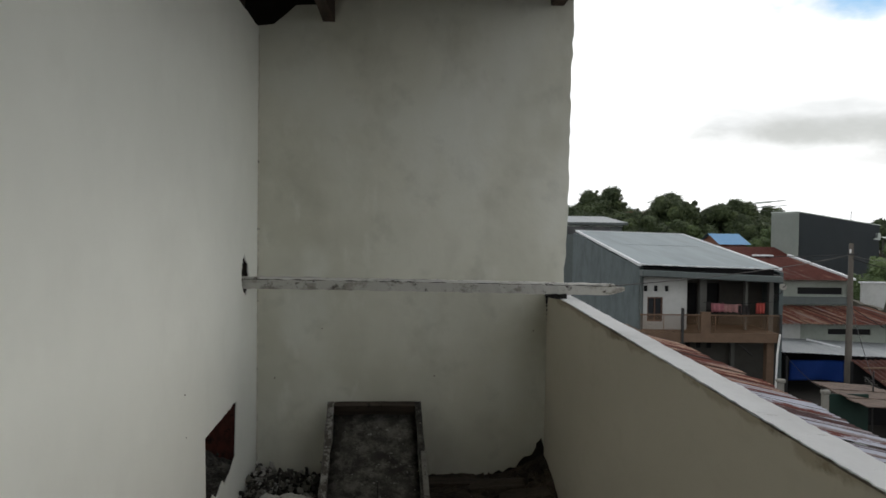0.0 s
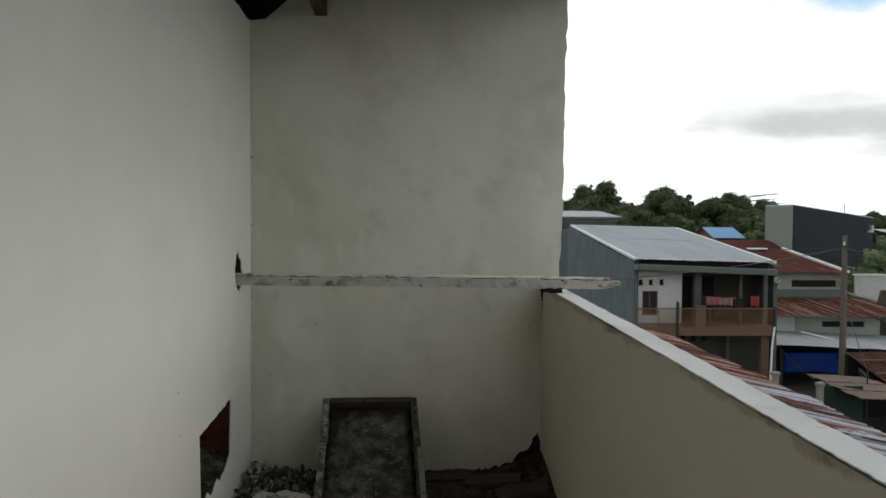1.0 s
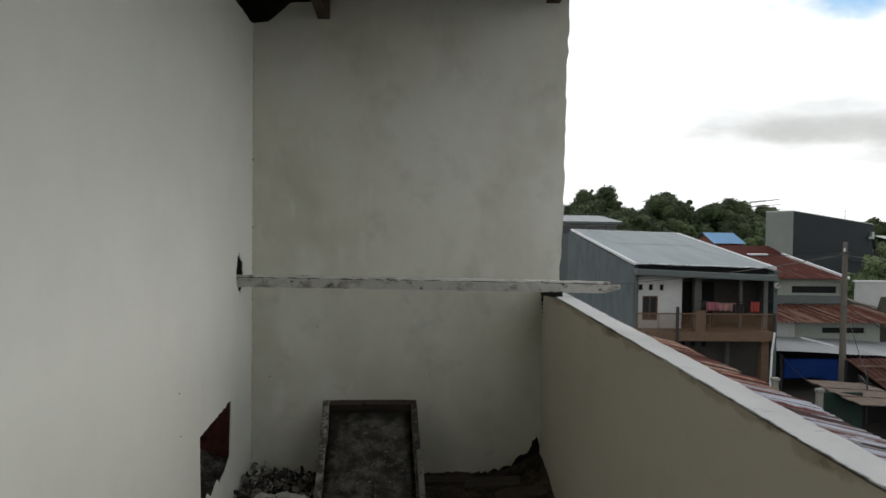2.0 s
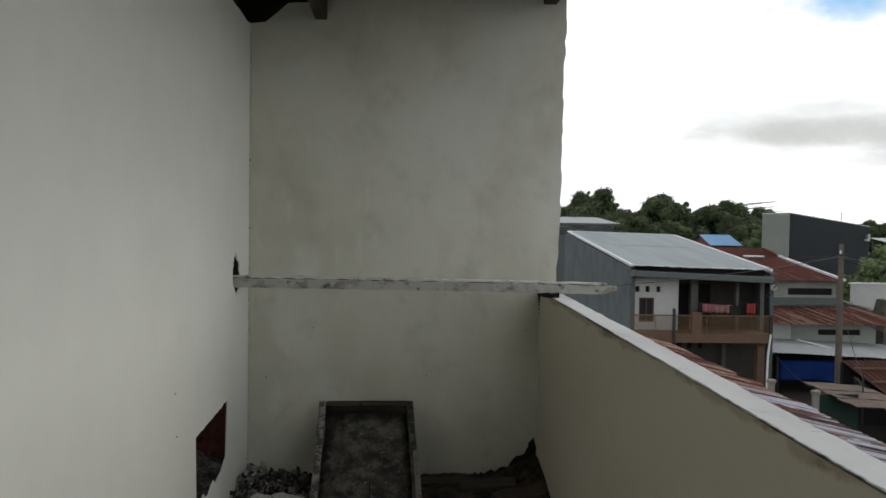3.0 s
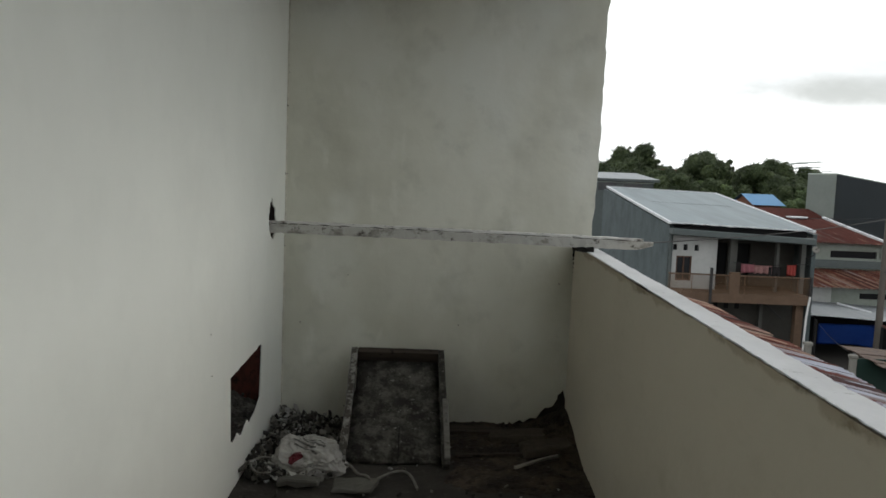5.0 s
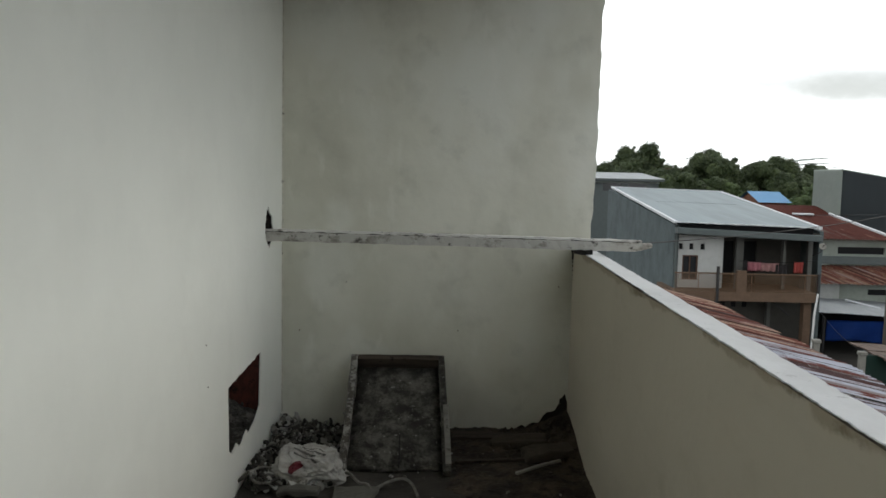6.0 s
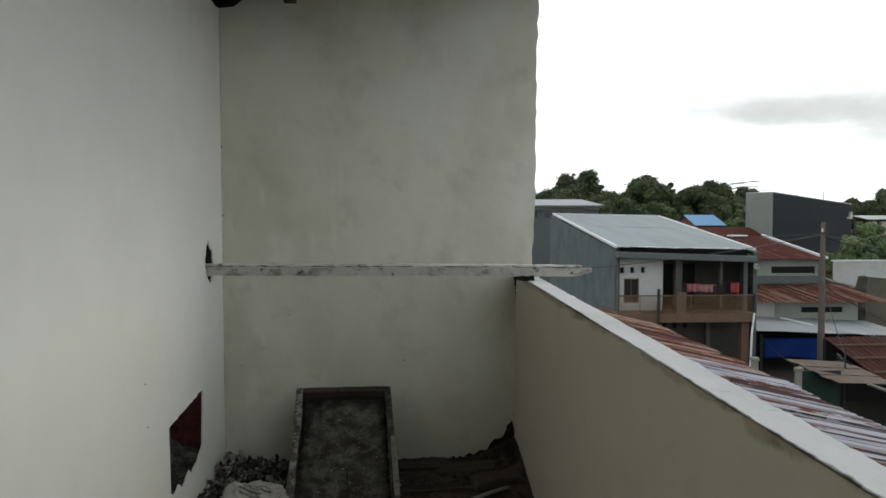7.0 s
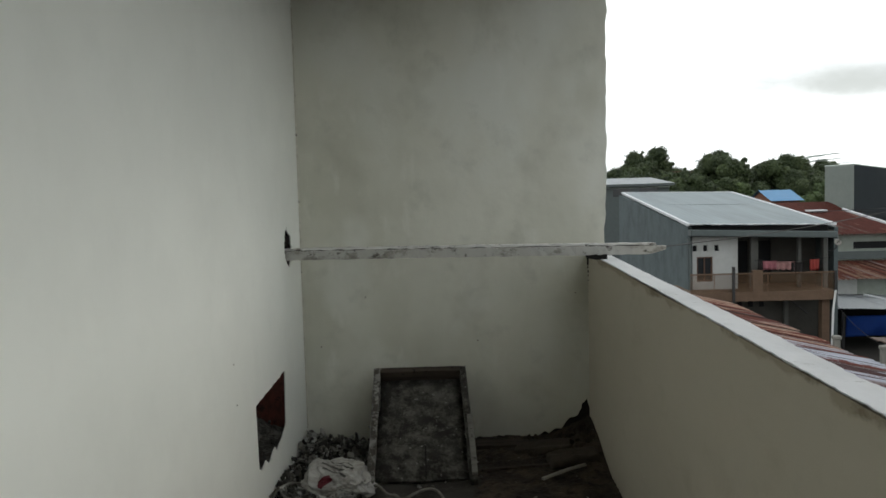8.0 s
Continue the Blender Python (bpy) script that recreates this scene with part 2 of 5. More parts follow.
M_plank = wood_mat("paint_splashed_board", (0.26, 0.245, 0.215), (0.07, 0.06, 0.05), paint=(0.45, 0.44, 0.405), amount=0.75)
M_plank_white = wood_mat("white_painted_board", (0.20, 0.185, 0.16), (0.08, 0.07, 0.06), paint=(0.66, 0.65, 0.62), amount=0.8)
M_darkwood = wood_mat("weathered_dark_wood", (0.066, 0.051, 0.040), (0.018, 0.015, 0.012))
M_rafter = wood_mat("old_rafter_wood", (0.075, 0.05, 0.036), (0.025, 0.018, 0.013), (1, 0.08, 1))
M_redwood = wood_mat("maroon_board", (0.10, 0.030, 0.022), (0.035, 0.014, 0.011), (1, 0.15, 0.6))
M_palewood = wood_mat("pale_batten", (0.21, 0.20, 0.18), (0.10, 0.09, 0.075))


def sack_mat():
    k = Mat("woven_sack_plastic", 0.6)
    k.base((0.43, 0.42, 0.39))
    k.over((0.22, 0.20, 0.175), k.span(k.noise(12, 6, rough=0.65), 0.45, 0.66, 0, 0.75))
    k.bump(k.noise(14, 4, distort=0.8), 0.5, 0.02)
    k.bump(k.noise(300, 2), 0.2, 0.001)
    return k.done()


M_sack = sack_mat()
M_print = plain("faded_dark_print", (0.13, 0.125, 0.115), 0.7, var=0.9, scale=30)
M_redprint = plain("dark_red_print", (0.12, 0.016, 0.024), 0.7, var=0.5, scale=25)


def metal_roof(name, zinc, rust, amount, rib=(1, 0.1, 1), rough=0.55):
    k = Mat(name, 0.85 if rust else rough, 0.0, 0.08 if rust else 0.35)
    k.base(zinc)
    k.over(tuple(v * 0.6 for v in zinc), k.span(k.noise(1.5, 5, rib), 0.4, 0.7, 0, 0.5))
    if rust:
        r = k.times(k.noise(2.2, 7, rib, (3, 1, 2), 0.7), k.span(k.rand(), 0, 1, -0.14, 0.14), "ADD")
        k.over(rust, k.span(r, 0.62 - 0.3 * amount, 0.68 - 0.26 * amount, 0, 0.96))
        k.over(tuple(v * 0.45 for v in rust), k.span(k.noise(5, 6, rib, (9, 1, 2), 0.7), 0.5, 0.7, 0, 0.8))
        k.over((0.34, 0.22, 0.16), k.span(k.noise(3.1, 6, rib, (5, 6, 2), 0.7), 0.60, 0.72, 0, 0.5))
    k.bump(k.noise(25, 4), 0.15, 0.005)
    return k.done()


RIBX, RIBY = (0.12, 1.3, 1), (1.3, 0.12, 1)


def striped_roof(name, pale, rust, dark, share, turned=False):
    """Corrugated sheet whose ribs along x (turned: along y) have rusted in bands."""
    k = Mat(name, 0.8, 0.0, 0.1)
    if turned:
        sw = k.nt.nodes.new("ShaderNodeMapping")
        sw.inputs["Rotation"].default_value = (0, 0, radians(90))
        k.nt.links.new(k.pos, sw.inputs["Vector"])
        k.pos = sw.outputs["Vector"]
    k.base(pale)
    band = k.times(k.noise(1.0, 5, (0.05, 2.2, 0.3), (2, 0.3, 1), 0.7), k.times(k.noise(3.0, 6, (0.5, 1.2, 1), (4, 1, 1), 0.7), 0.45), "ADD")
    k.over(rust, k.span(band, 0.92 - 0.34 * share, 0.95 - 0.30 * share, 0, 1))
    k.over(dark, k.span(k.noise(1.0, 4, (0.04, 4.5, 0.3), (7, 0.9, 1), 0.6), 0.535, 0.56, 0, 0.95))
    k.over(tuple(0.5 * v + 0.14 for v in rust), k.span(k.noise(1.0, 4, (0.05, 5.5, 0.3), (1, 3.9, 1), 0.6), 0.575, 0.61, 0, 0.8))
    k.over(dark, k.span(k.noise(6, 6, (0.4, 1, 1), (3, 3, 1), 0.7), 0.55, 0.75, 0, 0.5))
    k.bump(k.noise(25, 4), 0.15, 0.005)
    return k.done()


M_rust_near = striped_roof("rusting_zinc_sheet", (0.30, 0.31, 0.35), (0.085, 0.025, 0.018), (0.035, 0.011, 0.009), 0.50)
M_rust_red = striped_roof("red_rusted_sheet", (0.27, 0.18, 0.135), (0.088, 0.026, 0.018), (0.020, 0.008, 0.007), 0.66)
M_rust_far = metal_roof("rusted_roof_sheet", (0.12, 0.08, 0.068), (0.078, 0.023, 0.017), 0.95, RIBY)
M_rust_streak = striped_roof("streaked_rusted_sheet", (0.17, 0.10, 0.068), (0.092, 0.027, 0.016), (0.045, 0.014, 0.010), 0.7, True)
M_brown_roof = metal_roof("brown_roof_sheet", (0.06, 0.036, 0.03), (0.055, 0.022, 0.017), 0.9, RIBY)
M_zinc = metal_roof("dull_zinc_sheet", (0.195, 0.232, 0.242), None, 0, RIBY, 0.6)
M_zinc_old = metal_roof("aged_zinc_sheet", (0.29, 0.305, 0.31), None, 0, RIBY, 0.6)
M_blue_roof = plain("blue_roof_paint", (0.12, 0.27, 0.45), 0.6, var=0.25)
M_house_grey = plaster("weathered_grey_render", (0.095, 0.116, 0.118), (0.04, 0.052, 0.053), 0.85)
M_house_white = plaster("house_white_paint", (0.44, 0.445, 0.43), (0.22, 0.21, 0.18), 0.4)
M_row_wall = plaster("pale_green_wash", (0.265, 0.288, 0.255), (0.12, 0.13, 0.105), 0.5)
M_trim_white = plain("white_trim_paint", (0.60, 0.61, 0.62), 0.6, var=0.15)
M_fascia = plain("grey_fascia_paint", (0.09, 0.105, 0.103), 0.6, var=0.3)
# Dark tone that puts the shade of recessed walls into their colour
M_shade = plain("shaded_wall_tone", (0.058, 0.055, 0.048), 0.85, var=0.4)
# Near-black that stands for the darkness of openings and deep recesses
M_dark = plain("deep_shade_tone", (0.012, 0.012, 0.013), 0.9, var=0.2)
M_tan = plain("tan_render_band", (0.125, 0.080, 0.052), 0.8, var=0.6, scale=2.5)
M_post = plain("dark_steel_post", (0.03, 0.028, 0.028), 0.5, var=0.3)
M_glass = plain("window_dark_pane", (0.02, 0.022, 0.025), 0.12, var=0.1, spec=0.5)
M_brownframe = plain("brown_window_frame", (0.10, 0.055, 0.035), 0.6, var=0.3)
M_clad_dark = plain("charcoal_cladding", (0.031, 0.043, 0.051), 0.7, var=0.25, scale=0.6)
M_clad_light = plain("pale_grey_render", (0.43, 0.47, 0.43), 0.85, var=0.25, scale=0.5)
M_tarp = plain("blue_tarpaulin", (0.012, 0.055, 0.27), 0.45, var=0.35, scale=2.5)
M_brick = plain("orange_brick_render", (0.17, 0.075, 0.045), 0.9, var=0.4)
M_stone = plain("mossy_rough_stone", (0.11, 0.10, 0.08), 0.95, var=0.7, scale=2.2)
M_concrete = plain("pole_concrete", (0.12, 0.105, 0.09), 0.9, var=0.4)
M_cable = plain("black_cable", (0.015, 0.015, 0.015), 0.6, var=0.1)
M_green = plain("dark_green_paint", (0.006, 0.024, 0.017), 0.6, var=0.4)
M_pink = plain("pink_cloth", (0.50, 0.20, 0.23), 0.95, var=0.5, scale=9)
M_coral = plain("coral_cloth", (0.50, 0.10, 0.085), 0.95, var=0.3, scale=9)
M_cream = plain("pale_pink_cloth", (0.50, 0.27, 0.26), 0.95, var=0.9, scale=6)
M_darkcloth = plain("dark_cloth", (0.05, 0.045, 0.045), 0.95, var=0.4, scale=9)
M_brownblock = plain("brown_masonry_block", (0.082, 0.068, 0.054), 0.95, var=0.8, scale=14)
M_tile = plain("dusty_grey_tile", (0.12, 0.115, 0.10), 0.8, var=0.5, scale=14)
M_scrapwood = wood_mat("weathered_stall_board", (0.115, 0.080, 0.062), (0.03, 0.021, 0.017), (0.03, 0.4, 0.4))
M_offwhite = plain("old_offwhite_paint", (0.50, 0.46, 0.37), 0.8, var=0.3)
M_stick = plain("pale_stick", (0.36, 0.34, 0.30), 0.7, var=0.3, scale=12)
M_nail = plain("old_nail", (0.22, 0.19, 0.15), 0.8, var=0.2)
M_bead = plain("tan_skim_bead", (0.66, 0.63, 0.54), 0.9, var=0.8, scale=9)
M_column = plain("dim_column_paint", (0.095, 0.095, 0.087), 0.8, var=0.3)
M_pillar = plain("dusty_pillar_paint", (0.21, 0.20, 0.175), 0.85, var=0.5)
M_pipe = plain("white_plastic_pipe", (0.68, 0.68, 0.66), 0.5, var=0.15)
M_ground = plain("packed_earth", (0.022, 0.019, 0.015), 0.95, var=0.6, scale=0.4)


def mesh_screen():
    k = Mat("tan_screen_panel", 0.7)
    k.base((0.12, 0.065, 0.03))
    k.over((0.30, 0.2, 0.13), k.span(k.noise(1.5, 4), 0.4, 0.7, 0, 0.6))
    k.b.inputs["Alpha"].default_value = 0.22
    return k.done()


M_screen = mesh_screen()


def leaf_mat(name, a, b):
    k = Mat(name, 0.65)
    k.base(a)
    k.over(b, k.span(k.island(), 0.1, 1.0, 0, 0.9))
    k.over(tuple(v * 0.4 for v in a), k.span(k.noise(0.8, 3), 0.4, 0.65, 0, 0.6))
    return k.done()


M_leaf = leaf_mat("tree_leaves", (0.034, 0.052, 0.020), (0.085, 0.110, 0.042))
M_leaf_light = leaf_mat("shrub_leaves", (0.06, 0.095, 0.035), (0.12, 0.16, 0.06))
M_bark = plain("bark", (0.07, 0.055, 0.042), 0.95, var=0.5)

# ---- builders ----
RNG = random.Random(7)


def part(name, bm, material, parent=None, label="", smooth=False):
    me = bpy.data.meshes.new(name)
    bmesh.ops.recalc_face_normals(bm, faces=bm.faces)
    if smooth:
        for f in bm.faces:
            f.smooth = True
    bm.to_mesh(me)
    bm.free()
    me.materials.append(material)
    ob = new(name, me)
    if parent:
        ob.parent = parent
    if label:
        ob["label"] = label
    return ob


def thing(name, label, category, at=(0, 0, 0), group="", kind=""):
    e = new(name)
    e.location = at
    e.empty_display_size = 0.1
    return tagged(e, label, category, group, kind)


def box(bm, x0, x1, y0, y1, z0, z1):
    vs = [bm.verts.new((x, y, z)) for x in (x0, x1) for y in (y0, y1) for z in (z0, z1)]
    for q in ((0, 1, 3, 2), (4, 6, 7, 5), (0, 4, 5, 1), (2, 3, 7, 6), (0, 2, 6, 4), (1, 5, 7, 3)):
        bm.faces.new([vs[i] for i in q])
    return vs


def boxed(x0, x1, y0, y1, z0, z1, bevel=0.0):
    bm = bmesh.new()
    box(bm, x0, x1, y0, y1, z0, z1)
    if bevel:
        bmesh.ops.bevel(bm, geom=list(bm.edges), offset=bevel, segments=1, affect="EDGES")
    return bm


def board(length, height, depth, n=24, wob=0.003, bend=0.0, seed=1):
    """A board along x with worn, uneven edges."""
    r = random.Random(seed)
    bm = bmesh.new()
    rings = []
    for i in range(n + 1):
        x = length * i / n
        s = bend * math.sin(math.pi * i / n)
        ring = [bm.verts.new((x, sy * depth / 2 + r.uniform(-wob, wob), sz * height / 2 + s + r.uniform(-wob, wob)))
                for sy, sz in ((-1, -1), (1, -1), (1, 1), (-1, 1))]
        rings.append(ring)
    for a, b in zip(rings, rings[1:]):
        for j in range(4):
            bm.faces.new((a[j], a[(j + 1) % 4], b[(j + 1) % 4], b[j]))
    bm.faces.new(rings[0])
    bm.faces.new(rings[-1][::-1])
    return bm


def jag(points, step, amount, seed):
    """Breaks the edges of a closed outline into uneven short ones. points: (u, v, rough 0 or 1 for the edge that follows)."""
    r = random.Random(seed)
    out = []
    for (u0, v0, k), (u1, v1, _) in zip(points, points[1:] + points[:1]):
        out.append((u0, v0))
        d = math.hypot(u1 - u0, v1 - v0)
        n = max(1, int(d * k / step)) if k else 1
        for i in range(1, n):
            t = (i + r.uniform(-0.3, 0.3)) / n
            out.append((u0 + (u1 - u0) * t + r.uniform(-amount, amount) * k, v0 + (v1 - v0) * t + r.uniform(-amount, amount) * k))
    return out


def slab(outline, holes, place, push):
    """A plate with holes: outlines in (u, v), place() puts them into the world, push is its thickness as a vector."""
    bm = bmesh.new()
    edges = []
    for loop in [outline] + holes:
        vs = [bm.verts.new(place(u, v)) for u, v in loop]
        edges += [bm.edges.new((a, b)) for a, b in zip(vs, vs[1:] + vs[:1])]
    bmesh.ops.triangle_fill(bm, use_beauty=True, edges=edges)
    got = bmesh.ops.extrude_face_region(bm, geom=list(bm.faces))
    bmesh.ops.translate(bm, vec=push, verts=[v for v in got["geom"] if isinstance(v, bmesh.types.BMVert)])
    return bm


def gridwall(u0, u1, v0, v1, holes, d0, d1, axis="y"):
    """An upright wall with rectangular openings; u runs along the wall, v up, d0..d1 is its thickness."""
    us = sorted({u0, u1, *[h[0] for h in holes], *[h[1] for h in holes]})
    vs = sorted({v0, v1, *[h[2] for h in holes], *[h[3] for h in holes]})
    solid = lambda i, j: 0 <= i < len(us) - 1 and 0 <= j < len(vs) - 1 and not any(
        h[0] <= (us[i] + us[i + 1]) / 2 <= h[1] and h[2] <= (vs[j] + vs[j + 1]) / 2 <= h[3] for h in holes)
    bm, made = bmesh.new(), {}

    def v(i, j, d):
        if (i, j, d) not in made:
            made[i, j, d] = bm.verts.new((us[i], d, vs[j]) if axis == "y" else (d, us[i], vs[j]))
        return made[i, j, d]

    for i in range(len(us) - 1):
        for j in range(len(vs) - 1):
            if solid(i, j):
                for d in (d0, d1):
                    bm.faces.new((v(i, j, d), v(i + 1, j, d), v(i + 1, j + 1, d), v(i, j + 1, d)))
                for di, dj, a, b in ((-1, 0, (i, j), (i, j + 1)), (1, 0, (i + 1, j), (i + 1, j + 1)), (0, -1, (i, j), (i + 1, j)), (0, 1, (i, j + 1), (i + 1, j + 1))):
                    if not solid(i + di, j + dj):
                        bm.faces.new((v(*a, d0), v(*b, d0), v(*b, d1), v(*a, d1)))
    return bm


def sheet(a0, a1, b0, b1, za, zb, pitch=0.076, amp=0.009, along="x", steps=6, sag=0.0, seed=0, square=False):
    """A corrugated sheet. Ribs run from a0 to a1 (height za to zb) along the given axis, waves follow each other from b0 to b1."""
    r = random.Random(seed)
    n = max(2, int(round((b1 - b0) / pitch))) * 4
    prof = (0, 1, 1, 0) if square else (0, 1, 0, -1)
    bm, rows = bmesh.new(), []
    off = [r.uniform(-1, 1) * sag for _ in range(steps + 1)]
    for i in range(steps + 1):
        t = i / steps
        a, z = a0 + (a1 - a0) * t, za + (zb - za) * t + off[i]
        row = []
        for j in range(n + 1):
            b = b0 + (b1 - b0) * j / n
            h = amp * prof[j % 4]
            row.append(bm.verts.new((a, b, z + h) if along == "x" else (b, a, z + h)))
        rows.append(row)
    for p, q in zip(rows, rows[1:]):
        for j in range(n):
            bm.faces.new((p[j], p[j + 1], q[j + 1], q[j]))
    return bm


def tube(points, radius, sides=6, closed=False):
    bm, rings = bmesh.new(), []
    pts = [Vector(p) for p in points]
    for i, p in enumerate(pts):
        a = pts[i - 1] if (i or closed) else p
        b = pts[(i + 1) % len(pts)] if (i + 1 < len(pts) or closed) else p
        d = (b - a).normalized()
        u = d.cross(Vector((0.13, 0.2, 0.97))).normalized()
        w = d.cross(u)
        rings.append([bm.verts.new(p + radius * (math.cos(k * math.tau / sides) * u + math.sin(k * math.tau / sides) * w)) for k in range(sides)])
    pairs = list(zip(rings, rings[1:])) + ([(rings[-1], rings[0])] if closed else [])
    for a, b in pairs:
        for j in range(sides):
            bm.faces.new((a[j], a[(j + 1) % sides], b[(j + 1) % sides], b[j]))
    if not closed:
        bm.faces.new(rings[0][::-1])
        bm.faces.new(rings[-1])
    return bm


def lump(bm, at, size, r, squash=0.6):
    """One broken chip: a rough, faceted lump."""
    vs = bmesh.ops.create_icosphere(bm, subdivisions=1, radius=1)["verts"]
    rot = Euler((r.uniform(0, 6), r.uniform(0, 6), r.uniform(0, 6))).to_matrix()
    s = Vector((size * r.uniform(0.6, 1.4), size * r.uniform(0.5, 1.1), size * r.uniform(0.25, squash)))
    for v in vs:
        c = v.co * r.uniform(0.75, 1.15)
        v.co = rot @ Vector((c.x * s.x, c.y * s.y, c.z * s.z)) + Vector(at)


# ---- the terrace ----
LX, RX, EY, BY = -0.80, 0.82, 5.0, -2.2
GROUND = -5.8


def terrace_shell():
    # house wall with the slot for the plank and the broken-out hole
    wl = thing("wall_left", "white painted plaster house wall with broken holes", "wall", kind="structure")
    top = [(BY, -0.25, 0), (EY, -0.25, 0), (EY, 2.487, 1), (4.2, 2.492, 1), (3.2, 2.50, 0), (BY, 2.50, 0)]
    slot = [(4.650, 1.262, 1), (4.690, 1.225, 1), (4.740, 1.21, 1), (4.765, 1.15, 1), (4.770, 1.085, 1), (4.690, 1.045, 1), (4.620, 1.085, 1), (4.600, 1.10, 1), (4.595, 1.16, 1), (4.605, 1.21, 1)]
    hole = [(3.902, 0.524, 1), (4.20, 0.530, 1), (4.495, 0.540, 0), (4.470, 0.272, 0), (4.36, 0.225, 1), (4.25, 0.203, 1), (4.22, 0.235, 1), (4.09, 0.200, 1), (4.04, 0.235, 1), (3.96, 0.215, 1), (3.918, 0.24, 0)]
    part("plaster", slab(jag(top, 0.05, 0.008, 3), [jag(slot, 0.012, 0.009, 5), jag(hole, 0.04, 0.007, 6)], lambda u, v: (LX, u, v), (-0.006, 0, 0)), M_wall_left, wl)
    core_hole = [(3.90, 0.515, 0), (4.50, 0.535, 0), (4.50, 0.235, 1), (4.30, 0.215, 1), (3.915, 0.225, 0)]
    part("masonry", slab(jag([(BY, -0.25, 0), (5.15, -0.25, 0), (5.15, 2.46, 0), (BY, 2.46, 0)], 1, 0, 1), [jag(slot, 0.02, 0.003, 8), jag(core_hole, 0.03, 0.006, 9)],
                     lambda u, v: (LX - 0.008, u, v), (-0.185, 0, 0)), M_core, wl, "masonry behind the plaster, near-black for the dark holes")
    part("red_jamb", boxed(LX - 0.185, LX - 0.010, 4.486, 4.497, 0.225, 0.53), M_redwood, wl, "maroon face on the side of the hole")
    bm = tube([(LX - 0.02, 3.97, 0.31), (LX - 0.09, 4.22, 0.44)], 0.006, 5)
    part("stub", bm, M_palewood, wl)
    part("sill_rubble", hole_sill(), M_tub, wl, "crumbled grey mortar on the hole's edge")

    # end wall: plaster skin on masonry coloured near-black for the dark hollows
    we = thing("wall_end", "grey skimmed plaster wall with rough broken edge", "wall", kind="structure")
    skin = [(LX - 0.004, -0.02, 1), (0.30, 0.0, 1), (0.52, 0.008, 2.2), (0.60, 0.032, 2.2), (0.66, 0.048, 2.2), (0.685, 0.088, 2.2), (0.735, 0.115, 2.2), (0.775, 0.165, 2.2), (0.802, 0.25, 0),
            (0.812, 0.20, 0), (RX + 0.004, 0.16, 0), (RX + 0.004, 1.00, 0), (0.905, 1.04, 1), (0.922, 1.42, 1), (0.926, 2.05, 1), (0.931, 2.58, 1), (0.928, 2.712, 0), (-0.405, 2.695, 0), (-0.46, 2.612, 1), (-0.60, 2.605, 1), (-0.66, 2.55, 1), (-0.72, 2.50, 1), (LX - 0.004, 2.490, 0)]
    part("plaster", slab(jag(skin, 0.045, 0.006, 12), [], lambda u, v: (u, EY, v), (0, 0.028, 0)), M_wall_end, we)
    part("masonry", boxed(LX - 0.19, 0.905, EY + 0.03, EY + 0.15, GROUND, 2.690), M_core, we, "masonry under the plaster, near-black for the dark gaps")

    # parapet
    pa = thing("parapet_wall", "low tan rendered parapet with a white painted top", "wall", kind="structure")
    bm = bmesh.new()
    n, cols = 220, []
    for i in range(n + 1):
        y = BY + (EY - BY) * i / n
        w = 0.006 * noise.noise((0, y * 0.9, 1)) + 0.002 * noise.noise((0, y * 6, 1))
        zt = 1.050 + 0.003 * noise.noise((3, y * 1.3, 2))
        cols.append([bm.verts.new(p) for p in ((0.900, y, GROUND), (0.900, y, zt), (RX + w, y, zt), (RX + w * 0.6, y, 0.5), (RX, y, -0.2))])
    for a, b in zip(cols, cols[1:]):
        for j in range(4):
            bm.faces.new((a[j], a[j + 1], b[j + 1], b[j]))
    bm.faces.new(cols[0])
    bm.faces.new(cols[-1])
    part("render_coat", bm, M_parapet, pa)
    bm, cols = bmesh.new(), []
    n = 800
    for i in range(n + 1):
        y = BY + (EY - BY) * i / n
        t = 0.004 * noise.noise((5, y * 1.7, 4))
        a = 0.005 * noise.noise((7, y * 1.1, 4)) + 0.005 * noise.noise((7, y * 7, 4)) + 0.005 * noise.noise((7, y * 26, 4)) + 0.004 * noise.noise((7, y * 60, 4))
        b = 0.006 * noise.noise((9, y * 1.4, 4)) + 0.006 * noise.noise((9, y * 8, 4)) + 0.005 * noise.noise((9, y * 34, 4))
        lip = 0.001 + max(0, noise.noise((2, y * 12, 9)) - 0.1) * 0.008
        cols.append([bm.verts.new(p) for p in ((RX - 0.002 + a, y, 1.057 - lip), (RX + a, y, 1.0585 + t), (0.905 + b, y, 1.0585 + t), (0.906 + b, y, 1.030))])
    for p, q in zip(cols, cols[1:]):
        for j in range(3):
            bm.faces.new((p[j], p[j + 1], q[j + 1], q[j]))
    bm.faces.new(cols[0])
    bm.faces.new(cols[-1])
    part("cap", bm, M_cap, pa, "uneven white painted cap")

    fl = part("floor", rough_floor(), M_floor)
    tagged(fl, "dirty dark cement terrace floor strewn with dust", "floor", kind="structure")
    # Unseen wall, added at full height to keep back light off the end wall
    wb = part("unseen_back_wall", boxed(LX - 0.2, 0.90, BY - 0.15, BY, GROUND, 2.70), M_wall_left)
    tagged(wb, "unseen wall added behind the camera to block light", "wall", kind="structure")
    # also the near-black backing that makes the wall holes look deep
    lo = part("wall_lower", boxed(-6.0, LX - 0.2, BY, 5.15, GROUND, 2.45), M_core)
    tagged(lo, "house body behind the terrace wall", "wall", kind="structure")


